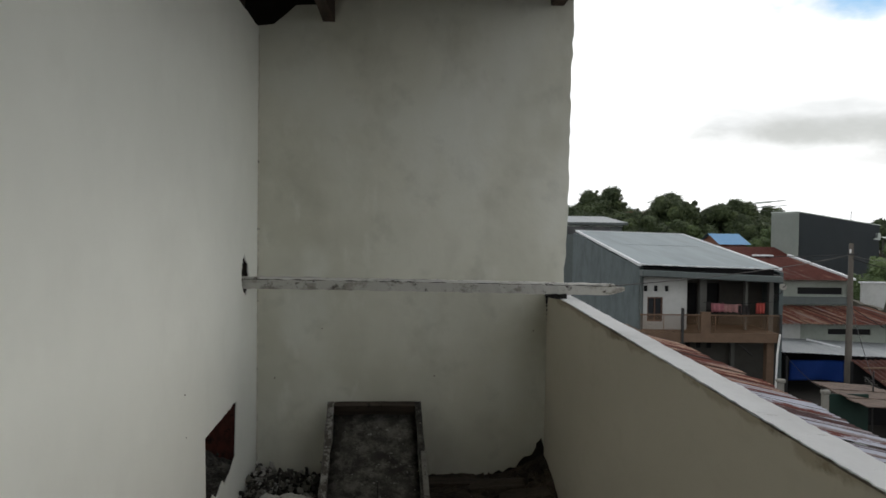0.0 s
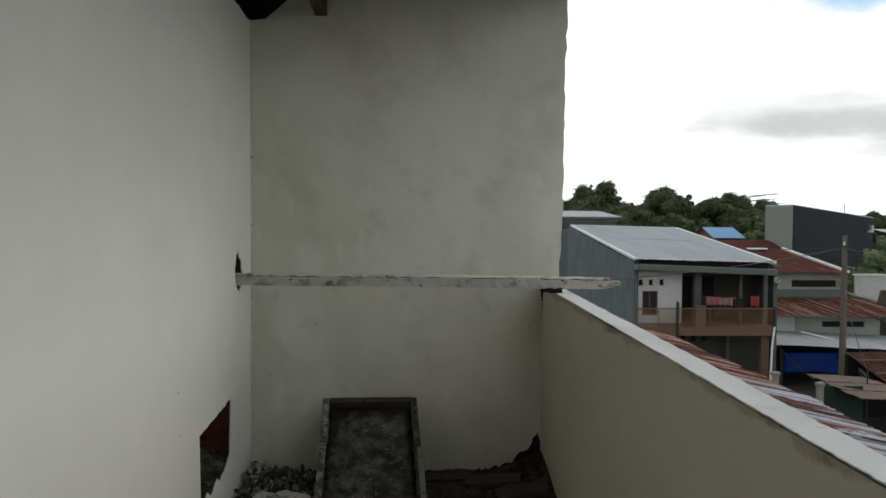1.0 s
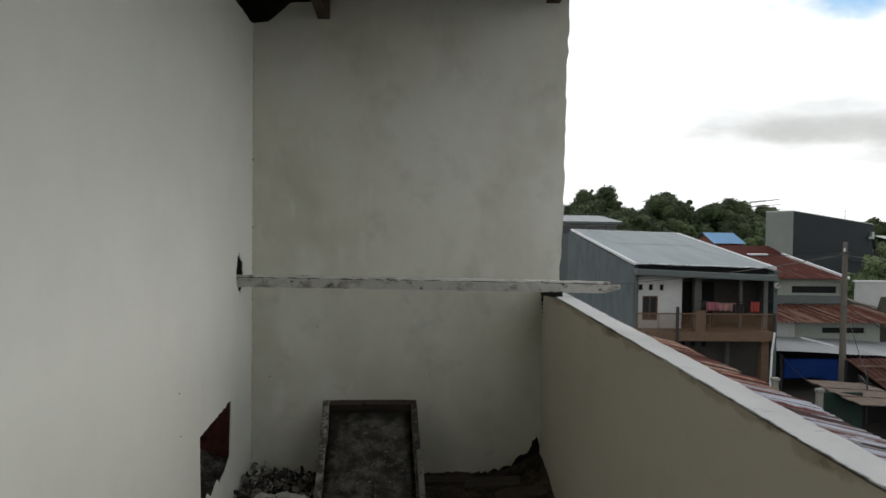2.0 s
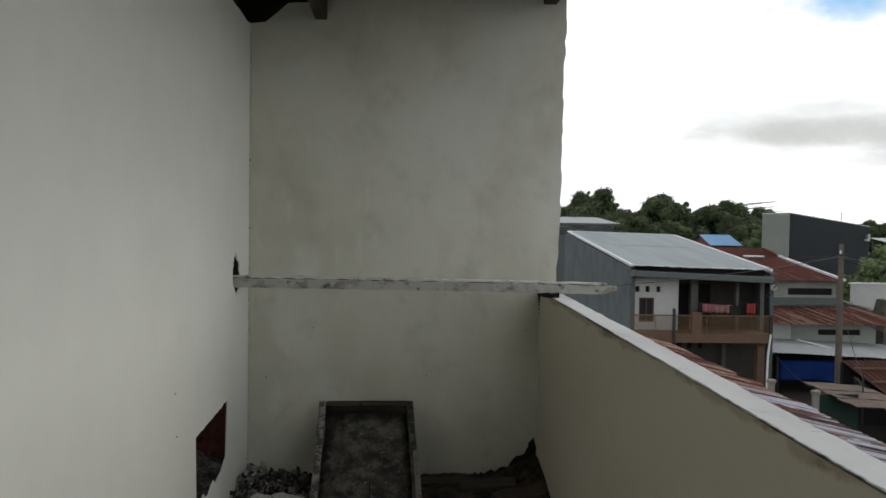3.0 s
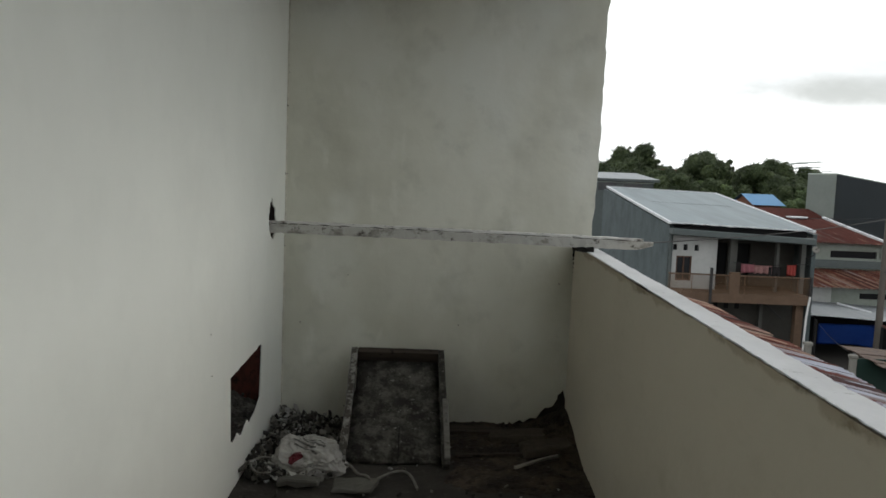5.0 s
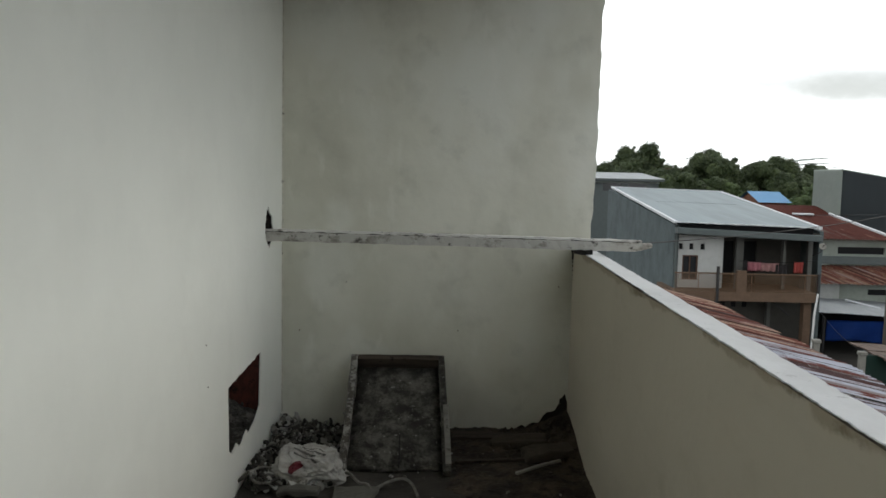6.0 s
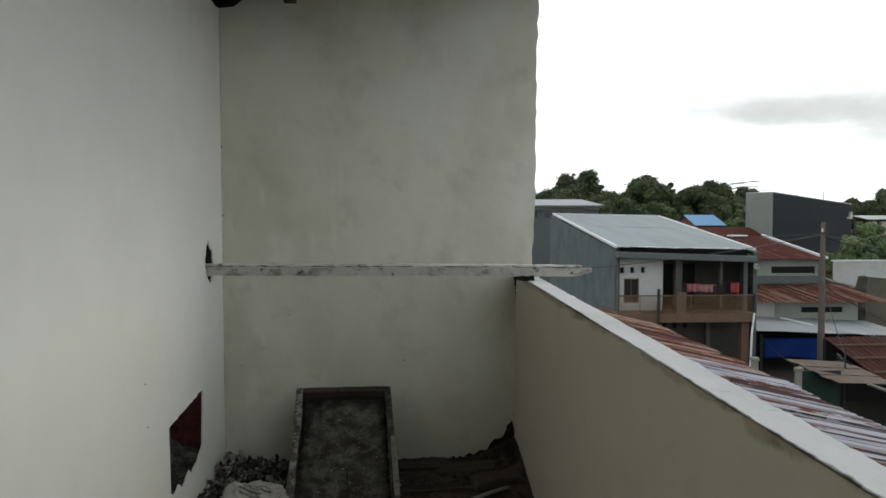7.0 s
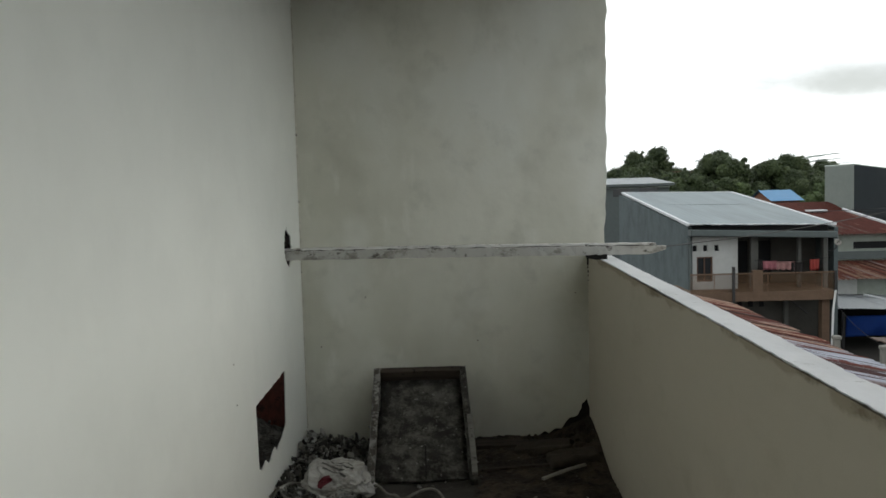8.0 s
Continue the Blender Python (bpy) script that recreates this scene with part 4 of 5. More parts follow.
def balcony_house():
    X0, X1, Y0, Y1, F = 8.27, 13.9, 31.0, 45.0, -2.75
    h = thing("balcony_house", "two-storey house with grey side wall, zinc roof and balcony", "house", (0, 0, 0))
    # side wall with sloped top
    bm = slab([(Y0 - 0.1, GROUND), (Y1, GROUND), (Y1, 1.12), (Y0 - 0.1, -0.06)], [], lambda u, v: (X0, u, v), (0.16, 0, 0))
    part("side_wall", bm, M_house_grey, h)
    bm = slab([(Y0, GROUND), (Y1, GROUND), (Y1, 1.1), (Y0, -0.2)], [], lambda u, v: (X1 - 0.15, u, v), (0.15, 0, 0))
    part("side_wall", bm, M_house_grey, h)
    part("back_wall", boxed(X0, X1, Y1, Y1 + 0.15, GROUND, 1.1), M_house_grey, h)
    vents = [(8.47, 8.63, -1.0, -0.77), (8.87, 9.03, -1.0, -0.77), (9.29, 9.45, -1.0, -0.77)]
    win = (8.62, 9.22, -2.16, -1.21)
    part("front_wall", gridwall(X0 + 0.16, 10.16, F, -0.3, vents + [win], Y0, Y0 + 0.15), M_house_white, h)
    for v in vents:
        part("vent", boxed(v[0], v[1], Y0 + 0.10, Y0 + 0.12, v[2], v[3]), M_dark, h)
    window_unit(h, *win, Y0 + 0.04, 2)
    # recessed porch, its shade put into the wall and ceiling colour
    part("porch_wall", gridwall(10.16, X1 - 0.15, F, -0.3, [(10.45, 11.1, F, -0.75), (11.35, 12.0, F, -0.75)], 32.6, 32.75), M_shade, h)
    part("porch_side", boxed(10.01, 10.16, 31.15, 32.6, F, -0.3), M_house_white, h)
    for x in (10.45, 11.35):
        d = part("door", boxed(x, x + 0.65, 32.7, 32.74, F, -0.75), M_dark, h, "dark open doorway")
        part("frame", boxed(x - 0.06, x, 32.56, 32.60, F, -0.70), M_brownframe, d)
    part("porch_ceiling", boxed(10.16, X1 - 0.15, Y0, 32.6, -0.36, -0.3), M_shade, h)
    for x, w in ((10.66, 0.26), (12.42, 0.10), (13.36, 0.16)):
        part("column", boxed(x, x + w, Y0 - 0.02, Y0 + 0.18, F, -0.40), M_column, h)
    # floor slab and screen rail
    part("balcony_slab", boxed(8.08, 13.36, 29.95, 32.6, -2.80, -2.46), M_tan, h, "tan rendered balcony edge")
    part("balcony_screen", boxed(8.10, 13.34, 29.97, 29.99, -2.46, -1.80), M_screen, h, "see-through tan balcony screen")
    part("top_rail", boxed(8.08, 13.38, 29.95, 30.01, -1.80, -1.755), M_tan, h)
    for x, w, z in ((9.62, 0.09, -1.52), (13.30, 0.08, -1.72)):
        part("post", boxed(x, x + w, 29.90, 30.0 - 0.002, -2.85, z), M_post, h)
    part("pier", boxed(10.36, 10.72, 29.93, 30.1, -2.46, -1.66), M_tan, h, "tan rendered balcony pier")
    # roof: wider towards the back, its right end lower
    before = set(h.children)
    sheets(h, 30.45, 38.2, X0 - 0.04, X1 + 0.08, 0.0, 0.62, M_zinc, 3, 0.004, 0.25, 0.95, True)
    sheets(h, 38.16, Y1 + 0.3, X0 - 0.04, X1 + 0.08, 0.622, 1.19, M_zinc, 13, 0.004, 0.25, 0.95, True)
    for x in (X0 - 0.06, X1 + 0.10):
        bm = slab([(30.42, -0.05), (Y1 + 0.3, 1.14), (Y1 + 0.3, 1.235), (30.42, 0.045)], [], lambda u, v: (x, u, v), (0.12, 0, 0))
        part("edge_trim", bm, M_trim_white, h)
    part("ridge_trim", boxed(X0, X1 + 0.1, Y1 + 0.2, Y1 + 0.34, 1.19, 1.24), M_trim_white, h)
    bm = board(X1 - X0 + 0.05, 0.035, 0.05, 60, 0.012, 0, 91)
    bmesh.ops.translate(bm, verts=bm.verts, vec=(X0, 30.40, 0.005))
    part("eave_trim", bm, M_trim_white, h)
    for ob in set(h.children) - before:
        for v in ob.data.vertices:
            t = (v.co.y - 30.4) / 14.9
            left, right = 8.10 + 0.33 * t, 13.58 + 1.0 * t
            v.co.x = left + (right - left) * (v.co.x - X0 + 0.06) / 5.91
            v.co.z += 0.06 - 0.022 * (v.co.x - X0)
    # solid dark filler, the shade of the eave gap is its colour
    part("eave_gap", boxed(X0 + 0.16, X1 - 0.5, 30.75, 30.9, -0.42, -0.06), M_dark, h)
    bm = boxed(X0 - 0.05, 13.56, 30.25, 30.75, -0.375, -0.135, 0.03)
    for v in bm.verts:
        v.co.z -= 0.036 * (v.co.x - X0)
    part("gutter_band", bm, M_fascia, h)
    part("corner_pipe", tube([(X0 + 0.05, Y0 - 0.16, -0.3), (X0 + 0.05, Y0 - 0.16, GROUND)], 0.045, 8), M_fascia, h)
    part("corner_pier", boxed(X0, X0 + 0.15, Y0 - 0.12, Y0 - 0.002, -2.4, -0.45), M_fascia, h)
    for k in range(3):
        part("screen_upright", boxed(8.95 + 1.95 * k, 8.975 + 1.95 * k, 29.955, 29.968, -2.46, -1.8), M_tan, h)
    # ground floor, its wall coloured dark as if in shade
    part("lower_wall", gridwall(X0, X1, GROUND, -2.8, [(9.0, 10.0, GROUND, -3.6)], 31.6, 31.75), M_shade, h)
    for i in range(3):
        part("lower_vent", boxed(10.33 + i * 0.42, 10.5 + i * 0.42, 31.57, 31.598, -3.25, -3.03), M_dark, h)
    part("lower_column", boxed(12.97, 13.25, 30.2, 30.5, GROUND, -2.8), M_tan, h)
    part("lower_column", boxed(12.0, 12.14, 31.2, 31.4, GROUND, -2.8), M_column, h)
    bm = tube([(11.9, 30.4, -2.85), (12.6, 30.6, -3.4)], 0.03)
    part("brace", bm, M_post, h)
    part("downpipe", tube([(13.33, 29.9, -2.45), (13.24, 29.9, -3.2), (13.17, 29.9, GROUND)], 0.04, 8), M_pipe, h)


balcony_house()


def cloth(name, label, x0, x1, z0, z1, mat, seed, y=30.45):
    r = random.Random(seed)
    bm, n, m, g = bmesh.new(), 14, 6, []
    for i in range(n + 1):
        row = []
        for j in range(m + 1):
            x, z = x0 + (x1 - x0) * i / n, z1 + (z0 - z1) * j / m
            row.append(bm.verts.new((x, y + 0.05 * math.sin(i * 1.3 + seed) * j / m, z - (0.04 * abs(math.sin(i * 0.7 + seed)) if j == m else 0))))
        g.append(row)
    for a, b in zip(g, g[1:]):
        for j in range(m):
            bm.faces.new((a[j], a[j + 1], b[j + 1], b[j]))
    bmesh.ops.solidify(bm, geom=list(bm.faces), thickness=0.012)
    tagged(part(name, bm, mat, smooth=True), label, "laundry", group="laundry on the balcony line")


cloth("towel", "pink towel hung on the balcony line", 10.90, 11.42, -1.68, -1.36, M_pink, 1)
cloth("towel", "pale pink patterned towel on the balcony line", 11.40, 12.06, -1.69, -1.40, M_cream, 4)
cloth("shirt", "dark shirt hung on the balcony line", 11.95, 12.4, -1.85, -1.45, M_darkcloth, 2)
cloth("shirt", "coral shirt hung on the balcony line", 12.62, 12.98, -1.74, -1.33, M_coral, 3)
cloth("cloth_bag", "dark bag hung by the balcony pier", 10.72, 10.90, -1.75, -1.32, M_darkcloth, 6)
tagged(part("washing_line", tube([(10.6, 30.45, -1.34), (11.8, 30.45, -1.40), (13.4, 30.45, -1.30)], 0.012), M_cable), "thin washing line across the balcony", "line")


def dish():
    d = thing("satellite_dish", "pale satellite dish on the balcony corner", "satellite dish", (13.36, 29.85, -0.71))
    bm = bmesh.new()
    bmesh.ops.create_uvsphere(bm, u_segments=20, v_segments=12, radius=0.5)
    bmesh.ops.delete(bm, geom=[v for v in bm.verts if v.co.z > -0.36], context="VERTS")
    bmesh.ops.translate(bm, verts=bm.verts, vec=(0, 0, 0.5))
    bmesh.ops.scale(bm, verts=bm.verts, vec=(0.55, 0.55, 0.55))
    bmesh.ops.rotate(bm, verts=bm.verts, matrix=Matrix.Rotation(radians(60), 3, "X"))
    bmesh.ops.solidify(bm, geom=list(bm.faces), thickness=0.01)
    part("bowl", bm, M_pillar, d, smooth=True)
    part("arm", tube([(0, 0, 0), (0, -0.25, 0.12)], 0.012), M_post, d)
    part("mount", tube([(0, 0.02, 0), (0, 0.1, -0.2), (-0.2, 0.3, -0.35)], 0.02), M_post, d)


dish()


def row_house():
    h = thing("row_house", "stepped white house under rusted corrugated roofs", "house", (0, 0, 0))
    X0, X1 = 15.9, 21.45
    sheets(h, 39.9, 47.3, 14.5, X1 - 0.04, -1.06, -0.12, M_rust_far, 5)
    part("ridge_cap", boxed(19.35, 20.35, 46.6, 47.3, -0.16, -0.04, 0.02), M_trim_white, h)
    part("rake_trim", slab([(39.9, -1.05), (47.3, -0.11), (47.3, 0.0), (39.9, -0.94)], [], lambda u, v: (X1, u, v), (0.14, 0, 0)), M_trim_white, h)
    part("upper_wall", gridwall(X0, X1, -2.4, -1.08, [(18.88, 21.18, -1.81, -1.46)], 40.4, 40.55), M_row_wall, h)
    part("clerestory", boxed(18.88, 21.18, 40.5, 40.53, -1.81, -1.46), M_dark, h)
    part("upper_side", slab([(40.4, GROUND), (47.3, GROUND), (47.3, -0.2), (40.4, -1.2)], [], lambda u, v: (X1 - 0.15, u, v), (0.15, 0, 0)), M_row_wall, h)
    part("grey_band", boxed(17.5, X1, 40.2, 40.4, -2.3, -1.92), M_fascia, h)
    sheets(h, 35.7, 40.3, X0, 22.3, -2.77, -2.38, M_rust_streak, 16)
    part("lower_wall", gridwall(16.2, 21.2, GROUND, -2.78, [(18.5, 20.48, -3.33, -3.07)], 36.5, 36.65), M_row_wall, h)
    part("white_panel", boxed(16.25, 17.2, 36.44, 36.498, -3.55, -2.84), M_house_white, h)
    part("lower_vent", boxed(18.5, 20.48, 36.58, 36.61, -3.33, -3.07), M_dark, h)
    before = set(h.children)
    sheets(h, 32.8, 36.5, 14.6, 21.5, -3.57, -3.42, M_zinc_old, 28, 0.014)
    for ob in set(h.children) - before:
        for v in ob.data.vertices:
            v.co.z -= 0.045 * (v.co.x - 14.6)
    part("ridge_strip", tube([(17.2, 35.8, -3.47), (17.6, 35.25, -3.56), (18.1, 34.6, -3.66)], 0.065, 6), M_trim_white, h, "pale bent strip lying on the porch roof")
    # near-black wall, the shade under the porch roof is in its colour
    part("porch_back", boxed(14.9, 21.3, 35.6, 35.7, GROUND, -3.75), M_dark, h)
    for x in (15.0, 17.6, 20.2):
        part("post", boxed(x, x + 0.1, 33.0, 33.1, GROUND, -3.8), M_post, h)


row_house()


def tarpaulin():
    bm, n, m, g = bmesh.new(), 24, 10, []
    for i in range(n + 1):
        row = []
        for j in range(m + 1):
            u, v = i / n, j / m
            row.append(bm.verts.new((15.12 + 2.3 * u, 32.95 + 0.06 * math.sin(9 * u + 2 * v) * v, -3.92 - 0.88 * v + 0.06 * math.sin(4 * u) * v)))
        g.append(row)
    for a, b in zip(g, g[1:]):
        for j in range(m):
            bm.faces.new((a[j], a[j + 1], b[j + 1], b[j]))
    bmesh.ops.solidify(bm, geom=list(bm.faces), thickness=0.01)
    tagged(part("tarpaulin", bm, M_tarp, smooth=True), "bright blue tarpaulin hung under the porch roof", "tarpaulin")


tarpaulin()


def utility_pole():
    p = thing("utility_pole", "weathered concrete utility pole beside the street", "pole", (15.98, 30.0, GROUND))
    bm = bmesh.new()
    bmesh.ops.create_cone(bm, segments=14, radius1=0.15, radius2=0.085, depth=6.78, cap_ends=True)
    bmesh.ops.translate(bm, verts=bm.verts, vec=(0, 0, 3.39))
    part("shaft", bm, M_concrete, p, smooth=False)
    part("bracket", boxed(-0.18, 0.18, -0.14, -0.09, 6.35, 6.40), M_post, p)
    part("insulator", tube([(-0.1, -0.13, 6.42), (-0.1, -0.13, 6.55)], 0.03), M_pipe, p)


utility_pole()


def cable(a, b, sag, rad=0.012):
    pts = [tuple(Vector(a).lerp(Vector(b), k / 14) - Vector((0, 0, sag * 4 * (k / 14) * (1 - k / 14)))) for k in range(15)]
    tagged(part("cable", tube(pts, rad, 4), M_cable), "thin black overhead cable from the pole", "cable", group="overhead cables")


cable((15.98, 29.9, 0.55), (2.2, 17.6, 0.05), 0.18)
cable((15.98, 29.9, 0.5), (40.0, 62.0, 1.0), 0.8)
cable((15.98, 29.9, 0.4), (24.0, 26.0, -0.6), 0.5)
cable((15.98, 29.9, 0.55), (12.0, 60.0, 0.9), 0.6)
cable((15.9, 29.8, -1.2), (14.1, 25.0, -3.2), 0.15)
cable((15.9, 29.8, -1.4), (18.5, 24.0, -3.6), 0.2)
cable((13.3, 29.9, -2.9), (12.2, 24.0, -3.4), 0.2)


def block_house(name, label, x0, x1, y0, y1, zt, wall, side, roof_mat, rise=0.0):
    h = thing(name, label, "building", (0, 0, 0))
    part("front_wall", boxed(x0, x1, y0, y0 + 0.2, GROUND, zt), wall, h)
    part("side_wall", boxed(x0, x0 + 0.2, y0 + 0.2, y1, GROUND, zt), side, h)
    part("side_wall", boxed(x1 - 0.2, x1, y0 + 0.2, y1, GROUND, zt), side, h)
    part("back_wall", boxed(x0 + 0.2, x1 - 0.2, y1 - 0.2, y1, GROUND, zt), wall, h)
    part("roof", boxed(x0 + 0.2, x1 - 0.2, y0 + 0.2, y1 - 0.2, zt - 0.3, zt - 0.1), roof_mat, h)
    return h


def charcoal_block():
    # turned box: pale end towards us, dark long side to the street
    h = thing("charcoal_building", "boxy building, charcoal clad front and pale grey end", "building", (30.45, 65.0, 0))
    A, B, C, D = Vector((0, 0)), Vector((15.3, 15.0)), Vector((14.7, 19.0)), Vector((-0.55, 4.0))
    top = {0: 2.90, 1: 1.98, 2: 1.98, 3: 2.90}
    for nm, p, q, i, j, mat in (("front_wall", A, B, 0, 1, M_clad_dark), ("end_wall", D, A, 3, 0, M_clad_light), ("back_wall", C, D, 2, 3, M_clad_light), ("far_wall", B, C, 1, 2, M_clad_light)):
        bm = bmesh.new()
        vs = [bm.verts.new((v.x, v.y, z)) for v, z in ((p, GROUND), (q, GROUND), (q, top[j]), (p, top[i]))]
        bm.faces.new(vs)
        bmesh.ops.solidify(bm, geom=list(bm.faces), thickness=0.2)
        part(nm, bm, mat, h)
    bm = bmesh.new()
    bm.faces.new([bm.verts.new((v.x, v.y, top[i] - 0.1)) for i, v in enumerate((A, B, C, D))])
    bmesh.ops.solidify(bm, geom=list(bm.faces), thickness=0.1)
    part("roof", bm, M_clad_light, h)
    d = (B - A).normalized()
    nrm = Vector((d.y, -d.x))
    run = (B - A).length
    for i in range(15):
        c, e = A + d * (0.1 + i * 1.4), A + d * (1.49 + i * 1.4)
        bm = bmesh.new()
        for lo, hi in ((0.0, 0.5), (0.503, 1.0)):
            zs = [GROUND + (2.88 - 0.92 * u / run - GROUND) * f for u in (0.1 + i * 1.4, 1.49 + i * 1.4) for f in (lo, hi)]
            bm.faces.new([bm.verts.new((v.x + nrm.x * 0.03, v.y + nrm.y * 0.03, z)) for v, z in ((c, zs[0]), (e, zs[2]), (e, zs[3]), (c, zs[1]))])
        bmesh.ops.solidify(bm, geom=list(bm.faces), thickness=0.03)
        part("panel", bm, M_clad_dark, h)
    bm = bmesh.new()
    c = A + d * 19.3 + nrm * 0.1
    box(bm, c.x, c.x + 0.3, c.y - 0.2, c.y + 0.1, 0.55, 0.75)
    box(bm, c.x + 0.3, c.x + 0.55, c.y - 0.2, c.y + 0.2, 0.55, 1.25)
    part("window_hood", bm, M_clad_light, h)
    part("parapet_trim", tube([(p.x, p.y, z) for p, z in ((D, 2.92), (A, 2.92), (B, 2.0))], 0.06, 4), M_clad_light, h)
    part("roof_mast", tube([(11.0, 12.5, 2.0), (11.0, 12.5, 3.35)], 0.035, 5), M_fascia, h)


charcoal_block()


def swoop_roof_building():
    h = thing("curved_roof_building", "distant building with stacked curved roof slabs", "building", (41.9, 95, 0))
    part("body", boxed(0.2, 1.5, 0, 4, GROUND, 1.2), M_clad_light, h)
    for x0, x1, z, dz in ((-1.4, 0.8, 4.6, 0.35), (-1.0, 0.9, 4.1, 0.25), (0.0, 2.3, 3.75, 0.1)):
        bm, n, g = bmesh.new(), 10, []
        for i in range(n + 1):
            u = i / n
            g.append([bm.verts.new((x0 + (x1 - x0) * u, y, z + dz * math.sin(math.pi * u * 0.7))) for y in (-1, 5)])
        for a, b in zip(g, g[1:]):
            bm.faces.new((a[0], a[1], b[1], b[0]))
        bmesh.ops.solidify(bm, geom=list(bm.faces), thickness=0.14)
        part("roof_slab", bm, M_clad_light, h)


swoop_roof_building()


def long_house():
    h = thing("long_house", "long low building with a pale flat roof edge", "building", (0, 62, 0))
    part("wall", gridwall(6.0, 15.3, GROUND, 1.75, [(7 + 2 * i, 8.4 + 2 * i, 0.9, 1.5) for i in range(4)], 0.6, 0.8), M_fascia, h)
    for i in range(4):
        part("window", boxed(7 + 2 * i, 8.4 + 2 * i, 0.7, 0.74, 0.9, 1.5), M_glass, h)
    part("back_wall", boxed(6, 15.3, 7.8, 8, GROUND, 1.75), M_fascia, h)
    part("roof", sheet(0, 8.4, 5.8, 15.65, 1.84, 2.42, 0.3, 0.012, "y", 3, 0.004, 9), M_zinc_old, h)
    part("eave_board", boxed(5.85, 15.6, 0.02, 0.10, 1.66, 1.81), M_fascia, h)
    part("string_course", boxed(5.95, 15.35, 0.52, 0.598, 1.52, 1.60), M_clad_light, h)


long_house()


def gable_house(name, label, x0, x1, y0, y1, ze, zr, wall, roof_mat):
    """Ridge along x; gables at both ends."""
    h = thing(name, label, "house", (0, 0, 0))
    part("front_wall", gridwall(x0, x1, GROUND, ze, [(x0 + 0.8, x0 + 1.6, ze - 1.5, ze - 0.5)], y0, y0 + 0.15), wall, h)
    part("window", boxed(x0 + 0.8, x0 + 1.6, y0 + 0.08, y0 + 0.1, ze - 1.5, ze - 0.5), M_glass, h)
    ym = (y0 + y1) / 2
    for x in (x0, x1 - 0.15):
        part("gable", slab([(y0 + 0.15, GROUND), (y1, GROUND), (y1, ze), (ym, zr), (y0 + 0.15, ze)], [], lambda u, v: (x, u, v), (0.15, 0, 0)), wall, h)
    part("roof", sheet(y0 - 0.4, ym, x0 - 0.3, x1 + 0.3, ze - 0.1, zr + 0.05, 0.25, 0.02, "y", 3, 0.005, 2), roof_mat, h)
    part("roof", sheet(ym, y1 + 0.4, x0 - 0.3, x1 + 0.3, zr + 0.05, ze - 0.1, 0.25, 0.02, "y", 3, 0.005, 4), roof_mat, h)
    return h


gable_house("blue_roof_house", "small brick house with a bright blue roof", 27.2, 29.6, 73.5, 79.0, 0.12, 0.95, M_brick, M_blue_roof)
gable_house("rust_roof_house", "low house with a rusted roof beneath the trees", 25.0, 31.0, 66.0, 71.0, -0.75, -0.1, M_brick, M_rust_far)
gable_house("rust_roof_house", "low house with a rusted roof behind the row", 27.5, 34.0, 55.0, 61.0, -2.9, -2.1, M_brick, M_brown_roof)


def column_house():
    h = thing("column_house", "old house with white columns and grey roof", "house", (1.15, 60, 0))
    part("roof", sheet(-0.6, 1.6, 34.0, 46, 0.72, 1.0, 0.25, 0.02, "y", 3, 0, 7), M_clad_light, h)
    # walls and eave beam carry the shade under the roof in their colour
    part("wall", gridwall(34.3, 46, GROUND, 0.75, [], 1.5, 1.7), M_shade, h)
    part("eave_beam", boxed(34.3, 46, -0.22, 0.12, 0.55, 0.75), M_shade, h)
    part("floor_band", boxed(34.2, 46, -0.3, 1.5, -1.35, -1.1), M_trim_white, h)
    for i in range(9):
        part("column", boxed(34.5 + i * 0.85, 35.02 + i * 0.85, -0.2, 0.1, -1.1, 0.55), M_offwhite, h)
    part("lower_wall", boxed(34.3, 46, 0.3, 0.5, GROUND, -1.35), M_shade, h)


column_house()
block_house("far_house", "brown house half hidden among the trees", 27.4, 29.6, 109, 113, 3.7, M_tan, M_tan, M_rust_far)


